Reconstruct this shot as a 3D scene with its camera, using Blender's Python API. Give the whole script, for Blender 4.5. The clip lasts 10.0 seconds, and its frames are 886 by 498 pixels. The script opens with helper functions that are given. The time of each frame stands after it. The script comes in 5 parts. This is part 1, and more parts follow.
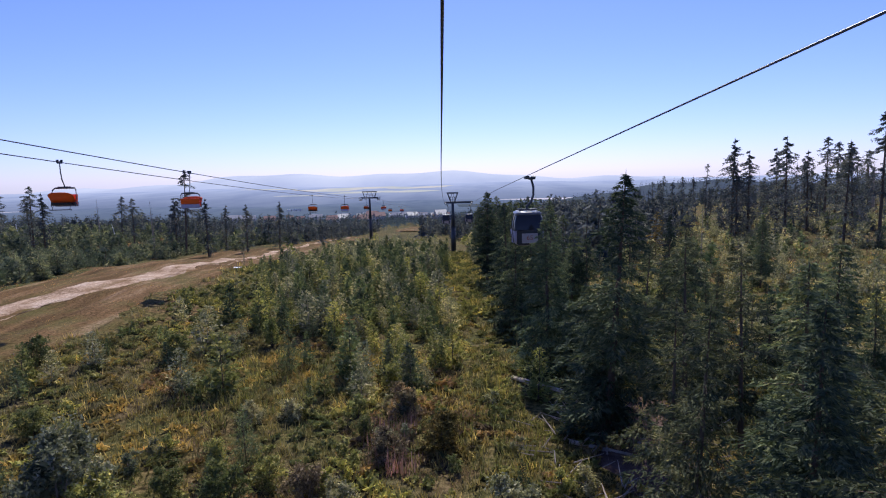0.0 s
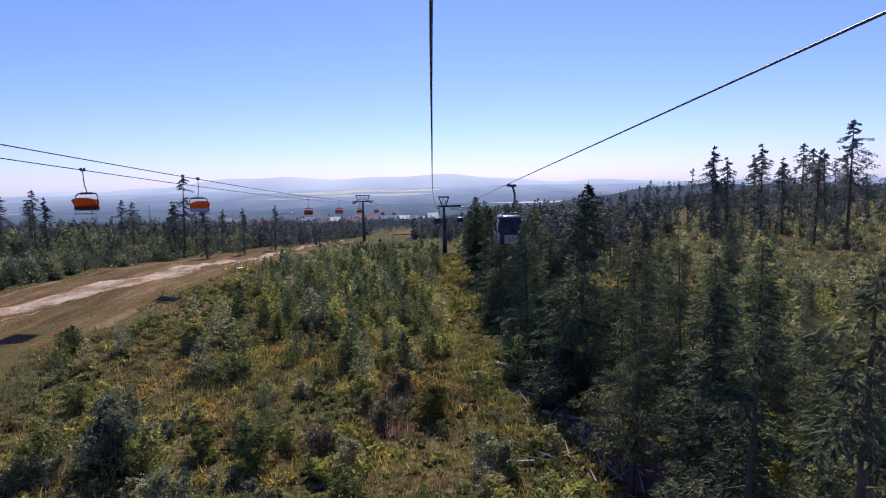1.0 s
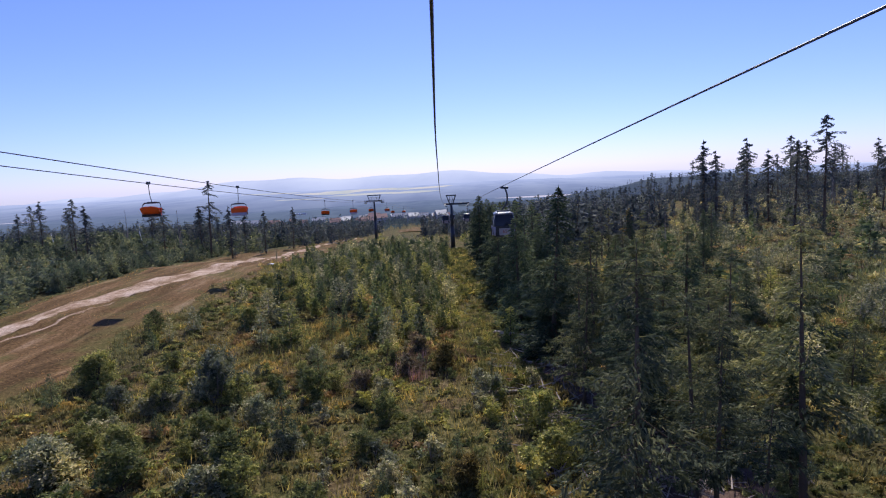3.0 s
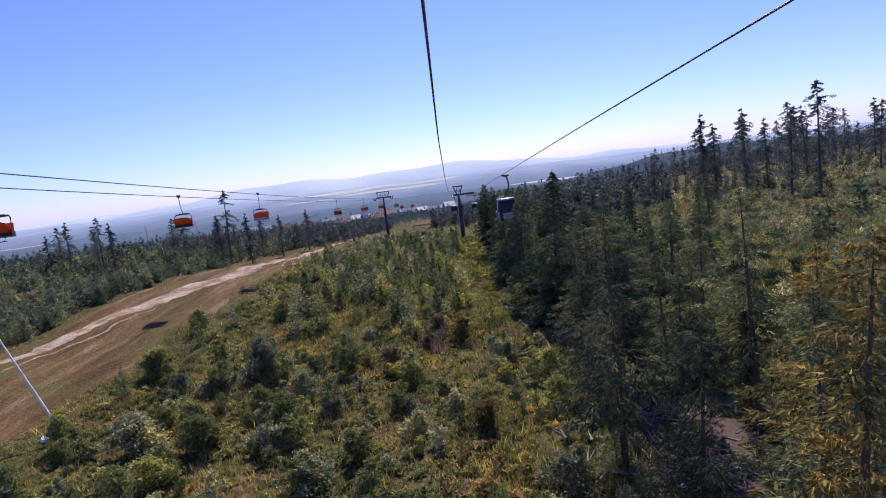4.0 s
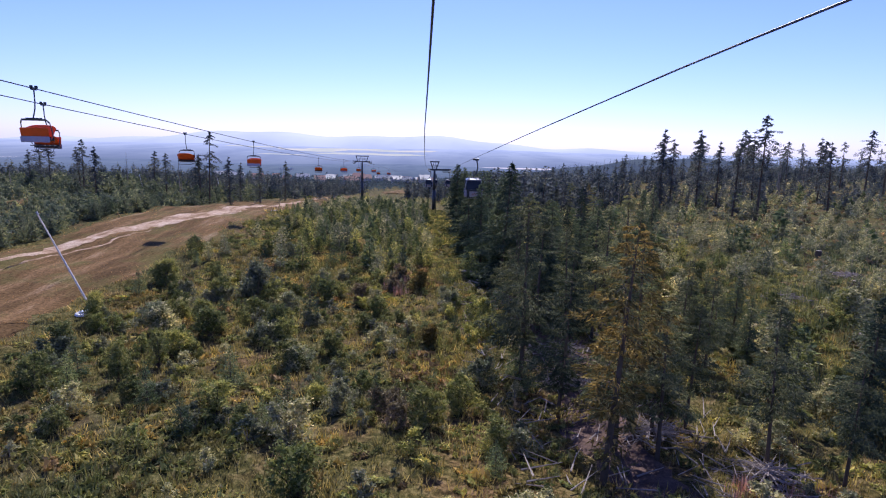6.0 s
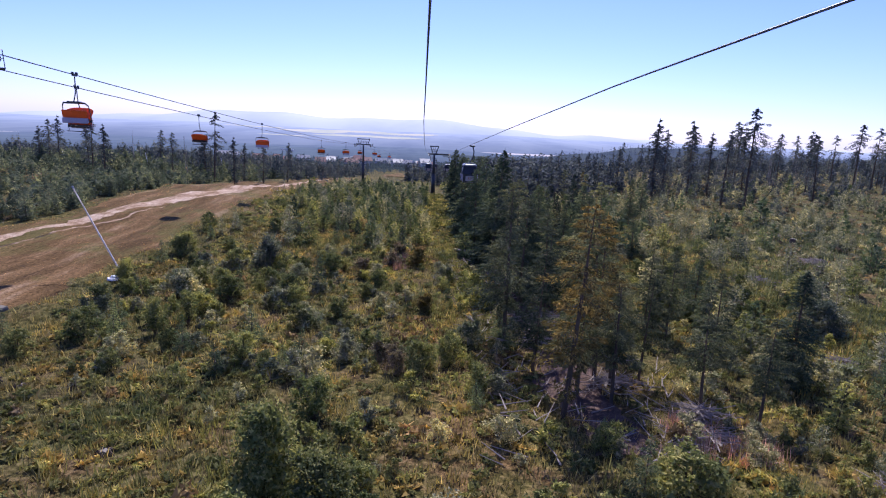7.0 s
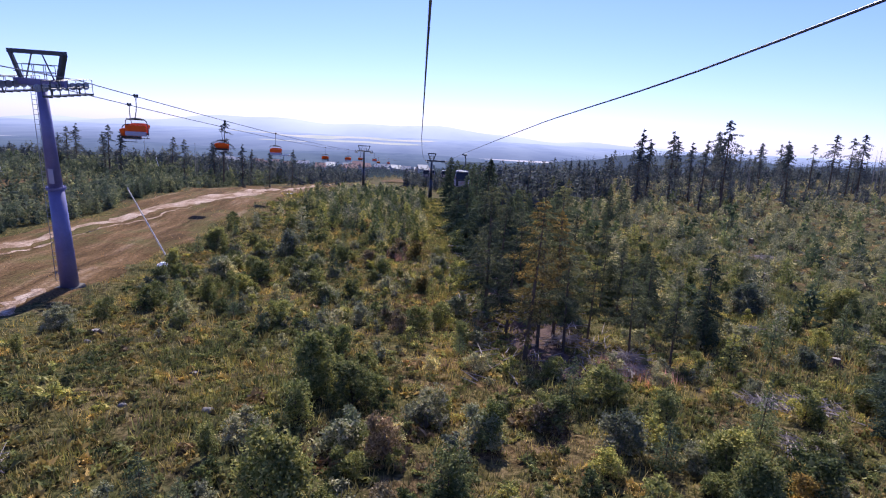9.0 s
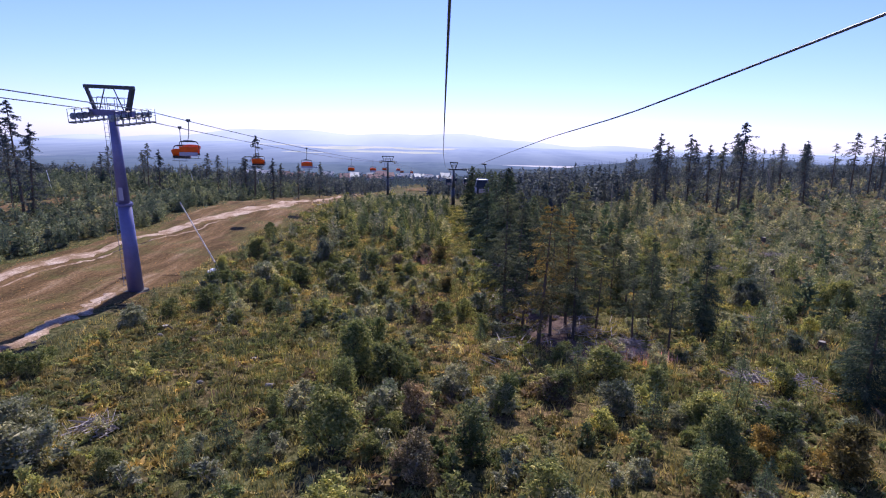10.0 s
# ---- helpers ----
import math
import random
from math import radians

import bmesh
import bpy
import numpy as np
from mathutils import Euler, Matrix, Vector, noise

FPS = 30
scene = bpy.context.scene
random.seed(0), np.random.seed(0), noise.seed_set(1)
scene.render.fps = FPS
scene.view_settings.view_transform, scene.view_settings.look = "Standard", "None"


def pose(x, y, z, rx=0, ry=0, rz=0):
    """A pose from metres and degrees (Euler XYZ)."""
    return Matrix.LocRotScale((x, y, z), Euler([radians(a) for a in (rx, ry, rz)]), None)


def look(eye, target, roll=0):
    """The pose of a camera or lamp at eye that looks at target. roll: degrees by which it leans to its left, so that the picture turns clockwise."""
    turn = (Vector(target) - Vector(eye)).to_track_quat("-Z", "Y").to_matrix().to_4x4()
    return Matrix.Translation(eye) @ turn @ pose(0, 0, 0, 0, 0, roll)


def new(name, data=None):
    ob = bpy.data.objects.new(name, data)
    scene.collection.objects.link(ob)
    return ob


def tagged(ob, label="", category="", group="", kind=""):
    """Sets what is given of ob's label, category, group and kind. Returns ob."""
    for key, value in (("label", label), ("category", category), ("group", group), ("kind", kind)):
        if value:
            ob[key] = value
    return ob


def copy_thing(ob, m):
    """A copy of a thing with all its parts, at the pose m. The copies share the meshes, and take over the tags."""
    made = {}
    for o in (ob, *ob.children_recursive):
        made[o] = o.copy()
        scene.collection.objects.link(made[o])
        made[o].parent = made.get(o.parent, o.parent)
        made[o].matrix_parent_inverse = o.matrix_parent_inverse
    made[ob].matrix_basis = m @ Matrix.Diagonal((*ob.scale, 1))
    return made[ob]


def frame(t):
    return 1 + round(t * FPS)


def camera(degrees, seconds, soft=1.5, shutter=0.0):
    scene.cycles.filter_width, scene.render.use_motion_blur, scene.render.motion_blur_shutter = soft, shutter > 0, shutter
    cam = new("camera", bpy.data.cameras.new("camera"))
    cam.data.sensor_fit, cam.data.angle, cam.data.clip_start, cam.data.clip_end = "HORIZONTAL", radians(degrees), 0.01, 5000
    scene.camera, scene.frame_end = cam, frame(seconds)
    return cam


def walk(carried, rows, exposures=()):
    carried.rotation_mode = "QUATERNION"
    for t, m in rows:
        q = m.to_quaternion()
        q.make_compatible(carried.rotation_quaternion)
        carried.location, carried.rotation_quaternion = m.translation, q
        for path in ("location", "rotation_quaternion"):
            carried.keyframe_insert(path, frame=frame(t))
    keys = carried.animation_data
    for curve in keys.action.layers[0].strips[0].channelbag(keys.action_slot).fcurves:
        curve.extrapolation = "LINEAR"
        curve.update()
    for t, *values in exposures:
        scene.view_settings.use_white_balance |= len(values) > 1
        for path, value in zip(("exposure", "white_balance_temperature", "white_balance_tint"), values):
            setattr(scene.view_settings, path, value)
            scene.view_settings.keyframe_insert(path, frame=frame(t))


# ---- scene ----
cam = camera(74.0, 10.0, 1.1)
PATH = [
    (0, (0.000, 0.000, 13.000), (0.019, 1.983, 12.743), -1.41),
    (0.5, (0.093, -2.170, 13.142), (0.151, -0.187, 12.894), 0.42),
    (1, (0.007, -4.483, 13.346), (0.054, -2.499, 13.099), -1.34),
    (1.5, (0.024, -6.883, 13.569), (0.064, -4.897, 13.331), -1.36),
    (2, (-0.079, -9.250, 13.753), (-0.076, -7.264, 13.513), -3.00),
    (2.5, (-0.037, -11.596, 13.950), (-0.023, -9.610, 13.710), -2.80),
    (3.8, (0.089, -17.711, 14.279), (0.112, -15.733, 13.986), -4.30),
    (4, (0.045, -18.665, 14.290), (0.018, -16.685, 14.009), -7.35),
    (4.5, (0.039, -20.773, 14.324), (0.114, -18.804, 13.983), -3.19),
    (5, (0.045, -23.092, 14.516), (0.158, -21.127, 14.157), -1.83),
    (5.5, (-0.102, -25.573, 14.774), (-0.049, -23.610, 14.393), -2.81),
    (5.7, (-0.098, -26.575, 14.775), (-0.034, -24.611, 14.403), -0.94),
    (6.8, (0.027, -32.005, 15.150), (0.118, -30.049, 14.744), 2.93),
    (7, (0.013, -32.854, 15.226), (0.099, -30.901, 14.803), 2.67),
    (7.5, (-0.007, -35.082, 15.371), (0.077, -33.129, 14.948), 1.87),
    (8, (0.022, -37.514, 15.604), (0.156, -35.558, 15.209), 2.97),
    (8.5, (-0.064, -39.873, 15.760), (0.070, -37.913, 15.385), 4.00),
    (9, (-0.010, -42.244, 15.962), (0.083, -40.287, 15.559), 2.94),
    (9.5, (0.003, -44.668, 16.177), (0.117, -42.711, 15.782), 5.37),
    (10, (-0.000, -47.327, 16.537), (0.010, -45.364, 16.156), 1.31),
]
walk(cam, [(t, look(eye, target, roll)) for t, eye, target, roll in PATH],
     exposures=[(0, 0.06, 6500, 10), (2.5, 0.06, 6450, 11), (5, 0.18, 6280, 14), (7, 0.34, 6140, 18), (10, 0.38, 6140, 18)])

# ---- world, sun, exposure ----
SUN_AZ, SUN_EL = 4.0, 46.0        # degrees: to the right of the way downhill, above the horizon
world = bpy.data.worlds.new("world")
scene.world = world
world.use_nodes = True
wn = world.node_tree
sky = wn.nodes.new("ShaderNodeTexSky")
sky.sky_type = 'NISHITA'
sky.sun_disc = False
sky.sun_elevation = radians(SUN_EL)
sky.sun_rotation = radians(SUN_AZ)
sky.altitude = 900
sky.air_density = 1.0
sky.dust_density = 0.35
sky.ozone_density = 3.0
tint = wn.nodes.new("ShaderNodeMix")
tint.data_type, tint.blend_type = 'RGBA', 'MULTIPLY'
tint.inputs[0].default_value = 1.0
tint.inputs[7].default_value = (0.84, 0.89, 1.57, 1)
wn.links.new(sky.outputs[0], tint.inputs[6])
wn.links.new(tint.outputs[2], wn.nodes["Background"].inputs[0])
wn.nodes["Background"].inputs[1].default_value = 0.102
sun = new("sun", bpy.data.lights.new("sun", 'SUN'))
sun.data.energy = 5.0
sun.data.angle = radians(0.6)
sun.data.color = (1.0, 0.95, 0.87)
sd = Vector((math.sin(radians(SUN_AZ)) * math.cos(radians(SUN_EL)), math.cos(radians(SUN_AZ)) * math.cos(radians(SUN_EL)), math.sin(radians(SUN_EL))))
sun.matrix_world = look(sd * 200, (0, 0, 0))
scene.view_settings.exposure = 0.0


# ---- materials ----
def material(name, rough=0.8, metal=0.0):
    m = bpy.data.materials.new(name)
    m.use_nodes = True
    b = m.node_tree.nodes["Principled BSDF"]
    b.inputs["Roughness"].default_value = rough
    b.inputs["Metallic"].default_value = metal
    if rough >= 0.9:
        b.inputs["Specular IOR Level"].default_value = 0.04
    return m, m.node_tree, b


def ramp(nt, fac, stops):
    r = nt.nodes.new("ShaderNodeValToRGB")
    while len(r.color_ramp.elements) < len(stops):
        r.color_ramp.elements.new(0.5)
    for e, (p, c) in zip(r.color_ramp.elements, stops):
        e.position, e.color = p, (*c, 1)
    nt.links.new(fac, r.inputs[0])
    return r.outputs[0]


def noise_tex(nt, scale, detail=4.0, rough=0.6, coords=None):
    n = nt.nodes.new("ShaderNodeTexNoise")
    n.inputs["Scale"].default_value, n.inputs["Detail"].default_value, n.inputs["Roughness"].default_value = scale, detail, rough
    if coords is None:
        g = nt.nodes.new("ShaderNodeNewGeometry")
        coords = g.outputs["Position"]
    nt.links.new(coords, n.inputs["Vector"])
    return n.outputs[0]


def mix(nt, fac, a, b, blend='MIX'):
    m = nt.nodes.new("ShaderNodeMix")
    m.data_type, m.blend_type = 'RGBA', blend
    for sock, v in ((m.inputs[0], fac), (m.inputs[6], a), (m.inputs[7], b)):
        if isinstance(v, (int, float)):
            sock.default_value = v
        elif isinstance(v, tuple):
            sock.default_value = (*v, 1)
        else:
            nt.links.new(v, sock)
    return m.outputs[2]


def bump(nt, b, height, strength=0.3, dist=0.05):
    n = nt.nodes.new("ShaderNodeBump")
    n.inputs["Strength"].default_value, n.inputs["Distance"].default_value = strength, dist
    nt.links.new(height, n.inputs["Height"])
    nt.links.new(n.outputs[0], b.inputs["Normal"])


def foliage(name, dark, light, tip, island=True, trans=0.25):
    """Leaves: colour varied from leaf to leaf, from plant to plant and in patches."""
    m, nt, b = material(name, 0.85)
    g = nt.nodes.new("ShaderNodeNewGeometry")
    o = nt.nodes.new("ShaderNodeObjectInfo")
    c1 = ramp(nt, g.outputs["Random Per Island"], [(0.0, dark), (0.7, light), (1.0, tip)])
    c2 = ramp(nt, noise_tex(nt, 0.33, 3.0), [(0.36, (0.55, 0.64, 0.66)), (0.5, (1.0, 1.0, 1.0)), (0.64, (1.75, 1.6, 1.3))])
    own = nt.nodes.new("ShaderNodeAttribute")
    own.attribute_name = "plant"
    add, part_of = nt.nodes.new("ShaderNodeMath"), nt.nodes.new("ShaderNodeMath")
    add.operation, part_of.operation = 'ADD', 'FRACT'
    nt.links.new(o.outputs["Random"], add.inputs[0])
    nt.links.new(own.outputs["Fac"], add.inputs[1])
    nt.links.new(add.outputs[0], part_of.inputs[0])
    c3 = ramp(nt, part_of.outputs[0], [(0.0, (1.06, 1.06, 1.12)), (0.45, (1.9, 1.72, 1.64)), (1.0, (2.85, 2.5, 2.1))])
    col = mix(nt, 1.0, mix(nt, 1.0, c1, c2, 'MULTIPLY'), c3, 'MULTIPLY')
    nt.links.new(col, b.inputs["Base Color"])
    b.inputs["Specular IOR Level"].default_value = 0.12
    t = nt.nodes.new("ShaderNodeBsdfTranslucent")
    nt.links.new(mix(nt, 1.0, col, (1.06, 1.05, 0.86), 'MULTIPLY'), t.inputs[0])
    s = nt.nodes.new("ShaderNodeMixShader")
    s.inputs[0].default_value = trans * 0.68
    nt.links.new(b.outputs[0], s.inputs[1])
    nt.links.new(t.outputs[0], s.inputs[2])
    nt.links.new(s.outputs[0], nt.nodes["Material Output"].inputs[0])
    return m


def plain(name, color, rough=0.6, metal=0.0, vary=0.15, scale=3.0, rel=0.0):
    """Paint, metal or bark with stains at two scales."""
    m, nt, b = material(name, rough, metal)
    tc = nt.nodes.new("ShaderNodeTexCoord")
    n1 = noise_tex(nt, scale, 5.0, 0.65, tc.outputs["Object"])
    n2 = noise_tex(nt, scale * 9, 3.0, 0.6, tc.outputs["Object"])
    lo, hi = tuple(c * (1 - vary) for c in color), tuple(min(1.0, c * (1 + vary)) for c in color)
    c = mix(nt, 0.35, ramp(nt, n1, [(0.3, lo), (0.7, hi)]), ramp(nt, n2, [(0.3, lo), (0.7, hi)]))
    nt.links.new(c, b.inputs["Base Color"])
    if rel:
        bump(nt, b, n2, rel, 0.03)
    return m


def ground_material():
    m, nt, b = material("meadow_ground", 0.95)
    big, mid, fine = noise_tex(nt, 0.05, 3.0), noise_tex(nt, 0.28, 5.0, 0.65), noise_tex(nt, 3.0, 5.0, 0.7)
    green = ramp(nt, fine, [(0.38, (0.024, 0.026, 0.01)), (0.5, (0.08, 0.074, 0.028)), (0.62, (0.17, 0.145, 0.068))])
    brown = ramp(nt, fine, [(0.38, (0.034, 0.024, 0.014)), (0.5, (0.1, 0.068, 0.036)), (0.62, (0.2, 0.14, 0.08))])
    col = mix(nt, ramp(nt, mid, [(0.47, (0, 0, 0)), (0.62, (1, 1, 1))]), green, brown)
    col = mix(nt, 1.0, col, ramp(nt, big, [(0.35, (0.75, 0.85, 0.8)), (0.65, (1.2, 1.1, 0.95))]), 'MULTIPLY')
    nt.links.new(col, b.inputs["Base Color"])
    bump(nt, b, fine, 0.8, 0.15)
    return m


def dry_grass_material():
    m, nt, b = material("dry_grass", 0.95)
    g = nt.nodes.new("ShaderNodeNewGeometry")
    st = nt.nodes.new("ShaderNodeMapping")
    st.inputs["Scale"].default_value = (1.0, 0.12, 1.0)
    nt.links.new(g.outputs["Position"], st.inputs[0])
    streak, mid, fine = noise_tex(nt, 0.5, 5.0, 0.65, st.outputs[0]), noise_tex(nt, 0.22, 4.0), noise_tex(nt, 5.0, 4.0, 0.7)
    c = ramp(nt, streak, [(0.36, (0.085, 0.052, 0.025)), (0.47, (0.125, 0.075, 0.036)), (0.56, (0.17, 0.102, 0.052)), (0.68, (0.27, 0.18, 0.115))])
    c = mix(nt, ramp(nt, mid, [(0.48, (0, 0, 0)), (0.66, (0.6, 0.6, 0.6))]), c, (0.1, 0.102, 0.034))
    c = mix(nt, 1.0, c, ramp(nt, fine, [(0.38, (0.55, 0.55, 0.5)), (0.62, (1.35, 1.35, 1.3))]), 'MULTIPLY')
    nt.links.new(c, b.inputs["Base Color"])
    bump(nt, b, fine, 0.7, 0.08)
    return m


def dirt_material():
    """Pale stony dirt with tufts and streaks of dry grass along the fall line."""
    m, nt, b = material("pale_dirt", 0.95)
    g = nt.nodes.new("ShaderNodeNewGeometry")
    st = nt.nodes.new("ShaderNodeMapping")
    st.inputs["Scale"].default_value = (1.0, 0.14, 1.0)
    st.inputs["Rotation"].default_value = (0, 0, radians(12))
    nt.links.new(g.outputs["Position"], st.inputs[0])
    streak, mid, fine = noise_tex(nt, 1.1, 5.0, 0.65, st.outputs[0]), noise_tex(nt, 0.5, 5.0, 0.65), noise_tex(nt, 6.0, 5.0, 0.7)
    c = ramp(nt, mid, [(0.38, (0.27, 0.18, 0.115)), (0.5, (0.42, 0.3, 0.215)), (0.62, (0.53, 0.41, 0.32))])
    c = mix(nt, ramp(nt, streak, [(0.54, (0, 0, 0)), (0.62, (0.75, 0.75, 0.75))]), c, (0.19, 0.12, 0.06))
    c = mix(nt, 1.0, c, ramp(nt, fine, [(0.38, (0.6, 0.57, 0.54)), (0.62, (1.25, 1.25, 1.25))]), 'MULTIPLY')
    nt.links.new(c, b.inputs["Base Color"])
    bump(nt, b, fine, 0.8, 0.08)
    return m


def haze_glow_material(name, low, high, glow, scale, far=None, y0=0.0, y1=1.0):
    """Far country with summer haze painted in as emission; with far given, it changes down the valley from y0 to y1."""
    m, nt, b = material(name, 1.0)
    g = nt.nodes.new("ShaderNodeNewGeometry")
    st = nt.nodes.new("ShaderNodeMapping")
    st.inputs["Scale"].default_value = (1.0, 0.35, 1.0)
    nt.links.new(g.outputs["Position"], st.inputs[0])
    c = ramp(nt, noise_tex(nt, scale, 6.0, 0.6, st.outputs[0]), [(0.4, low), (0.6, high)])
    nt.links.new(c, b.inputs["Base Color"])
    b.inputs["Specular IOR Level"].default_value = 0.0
    # the emission paints haze over the base colour
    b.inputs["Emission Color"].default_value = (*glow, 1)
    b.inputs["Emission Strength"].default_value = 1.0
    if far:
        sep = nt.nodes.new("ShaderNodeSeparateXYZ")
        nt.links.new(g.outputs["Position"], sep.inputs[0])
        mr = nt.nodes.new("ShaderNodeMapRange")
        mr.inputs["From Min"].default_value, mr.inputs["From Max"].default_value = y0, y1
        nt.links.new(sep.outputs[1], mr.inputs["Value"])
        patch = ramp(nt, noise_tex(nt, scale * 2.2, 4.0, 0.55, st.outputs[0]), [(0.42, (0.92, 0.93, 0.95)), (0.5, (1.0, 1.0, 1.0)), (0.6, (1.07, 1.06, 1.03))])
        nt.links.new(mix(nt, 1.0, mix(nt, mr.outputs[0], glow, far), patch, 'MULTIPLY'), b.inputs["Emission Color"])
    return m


GROUND, DRY, DIRT = ground_material(), dry_grass_material(), dirt_material()
BARK = plain("spruce_bark", (0.11, 0.085, 0.065), 0.9, 0, 0.35, 6.0, 0.5)
GREYBARK = plain("weathered_dead_wood", (0.3, 0.26, 0.22), 0.9, 0, 0.3, 6.0, 0.5)
NEEDLE = foliage("spruce_needles", (0.027, 0.042, 0.028), (0.056, 0.078, 0.048), (0.1, 0.118, 0.07), trans=0.36)
# distance haze is painted into these needles as extra blue
FOREST = foliage("haze_blue_forest_needles", (0.035, 0.047, 0.055), (0.06, 0.075, 0.085), (0.092, 0.105, 0.11), trans=0.4)
PINE = foliage("olive_pine_needles", (0.036, 0.047, 0.028), (0.07, 0.083, 0.047), (0.122, 0.129, 0.073), trans=0.38)
SLOPE = foliage("grey_green_young_conifers", (0.043, 0.06, 0.042), (0.083, 0.104, 0.072), (0.14, 0.157, 0.108), trans=0.45)
YELLOWING = foliage("yellowing_spruce_needles", (0.06, 0.05, 0.018), (0.145, 0.115, 0.04), (0.27, 0.2, 0.065), trans=0.4)
LEAF = foliage("birch_leaves", (0.055, 0.07, 0.027), (0.122, 0.14, 0.052), (0.228, 0.225, 0.1), trans=0.5)
WILLOW = foliage("grey_willow_leaves", (0.078, 0.092, 0.055), (0.165, 0.175, 0.11), (0.29, 0.29, 0.205), trans=0.48)
YOUNG = foliage("young_spruce_needles", (0.036, 0.055, 0.03), (0.08, 0.108, 0.056), (0.145, 0.165, 0.09), trans=0.38)
RUST = foliage("rusty_fireweed", (0.065, 0.05, 0.026), (0.115, 0.084, 0.044), (0.19, 0.145, 0.08), trans=0.35)
DRYTWIG = foliage("dry_needles_and_twigs", (0.05, 0.038, 0.032), (0.1, 0.076, 0.064), (0.19, 0.15, 0.13), trans=0.1)
LIME = foliage("yellow_green_herbs", (0.063, 0.072, 0.025), (0.125, 0.132, 0.047), (0.217, 0.21, 0.092), trans=0.45)
SLOPEGRASS = foliage("slope_grass_blades", (0.055, 0.07, 0.036), (0.108, 0.128, 0.068), (0.18, 0.195, 0.115), trans=0.45)
GRASS = foliage("meadow_grass_blades", (0.084, 0.08, 0.031), (0.168, 0.15, 0.061), (0.31, 0.268, 0.13), trans=0.45)
DRYBLADE = foliage("dry_grass_blades", (0.11, 0.068, 0.022), (0.2, 0.122, 0.05), (0.32, 0.22, 0.11), trans=0.35)
BILBERRY = foliage("bilberry_carpet", (0.068, 0.061, 0.024), (0.148, 0.122, 0.047), (0.235, 0.182, 0.077), trans=0.45)
PLUM = foliage("reddish_grey_shrub_leaves", (0.075, 0.06, 0.036), (0.17, 0.135, 0.08), (0.31, 0.25, 0.16), trans=0.4)
FLOWER = foliage("pink_fireweed_flowers", (0.12, 0.085, 0.07), (0.22, 0.14, 0.13), (0.4, 0.27, 0.28))
STEEL = plain("galvanised_steel", (0.26, 0.27, 0.3), 0.5, 0.6, 0.25)
DARKSTEEL = plain("dark_painted_steel", (0.05, 0.055, 0.065), 0.5, 0.3, 0.3)
TUBE = plain("violet_grey_tower_paint", (0.15, 0.14, 0.28), 0.45, 0.1, 0.2, 1.2)
ROPE = plain("steel_wire_rope", (0.09, 0.09, 0.1), 0.5, 0.6, 0.3, 20)
ORANGE = plain("orange_bubble_shell", (0.75, 0.1, 0.012), 0.3, 0.0, 0.12)
DARK = plain("black_plastic", (0.02, 0.02, 0.024), 0.5, 0, 0.3)
WHITE = plain("white_paint", (0.75, 0.75, 0.78), 0.5, 0, 0.1)
LILAC = plain("pale_lilac_cabin_panel", (0.33, 0.32, 0.42), 0.4, 0, 0.08, 1.0)
WOOD = plain("bleached_log", (0.45, 0.38, 0.31), 0.9, 0, 0.3, 4.0, 0.5)
# faint blue emission puts haze on the distant trees
HAZYTREES = haze_glow_material("conifers_with_haze_glow", (0.015, 0.025, 0.018), (0.04, 0.055, 0.035), (0.028, 0.036, 0.055), 0.05)
HOUSEWALL = plain("pale_house_wall", (0.42, 0.41, 0.41), 0.8)
HOUSEROOF = plain("grey_red_roof", (0.36, 0.2, 0.16), 0.8)
BRUSHWOOD = plain("grey_brushwood", (0.34, 0.29, 0.26), 0.9, 0, 0.3, 5.0)
NEEDLEBED = plain("reddish_needle_litter", (0.115, 0.078, 0.066), 0.95, 0, 0.65, 1.4, 0.9)
# bluish glow stands in for haze, paler the farther off
FARWOOD = haze_glow_material("valley_forest_haze_glow", (0.02, 0.03, 0.03), (0.04, 0.055, 0.05), (0.065, 0.085, 0.15), 0.012, (0.135, 0.17, 0.31), 1000, 2050)
FARFIELD = haze_glow_material("fields_haze_glow", (0.1, 0.1, 0.07), (0.2, 0.16, 0.11), (0.4, 0.43, 0.5), 0.006)
FARPLAIN = haze_glow_material("plain_haze_glow", (0.03, 0.04, 0.045), (0.06, 0.07, 0.07), (0.14, 0.175, 0.32), 0.004, (0.36, 0.42, 0.68), 2050, 3500)
# ridge haze painted as one even blue glow
RIDGEWOOD = haze_glow_material("wooded_ridge_haze_glow", (0.015, 0.022, 0.02), (0.035, 0.045, 0.035), (0.055, 0.07, 0.125), 0.02)
FARHILL = haze_glow_material("hills_haze_glow", (0.03, 0.04, 0.05), (0.06, 0.07, 0.07), (0.36, 0.42, 0.68), 0.0008, (0.56, 0.61, 0.85), 3400, 4300)
m_glass, nt_g, b_g = material("smoked_glass", 0.06)
b_g.inputs["Specular IOR Level"].default_value = 0.25
b_g.inputs["Base Color"].default_value = (0.02, 0.02, 0.025, 1)
GLASS = m_glass


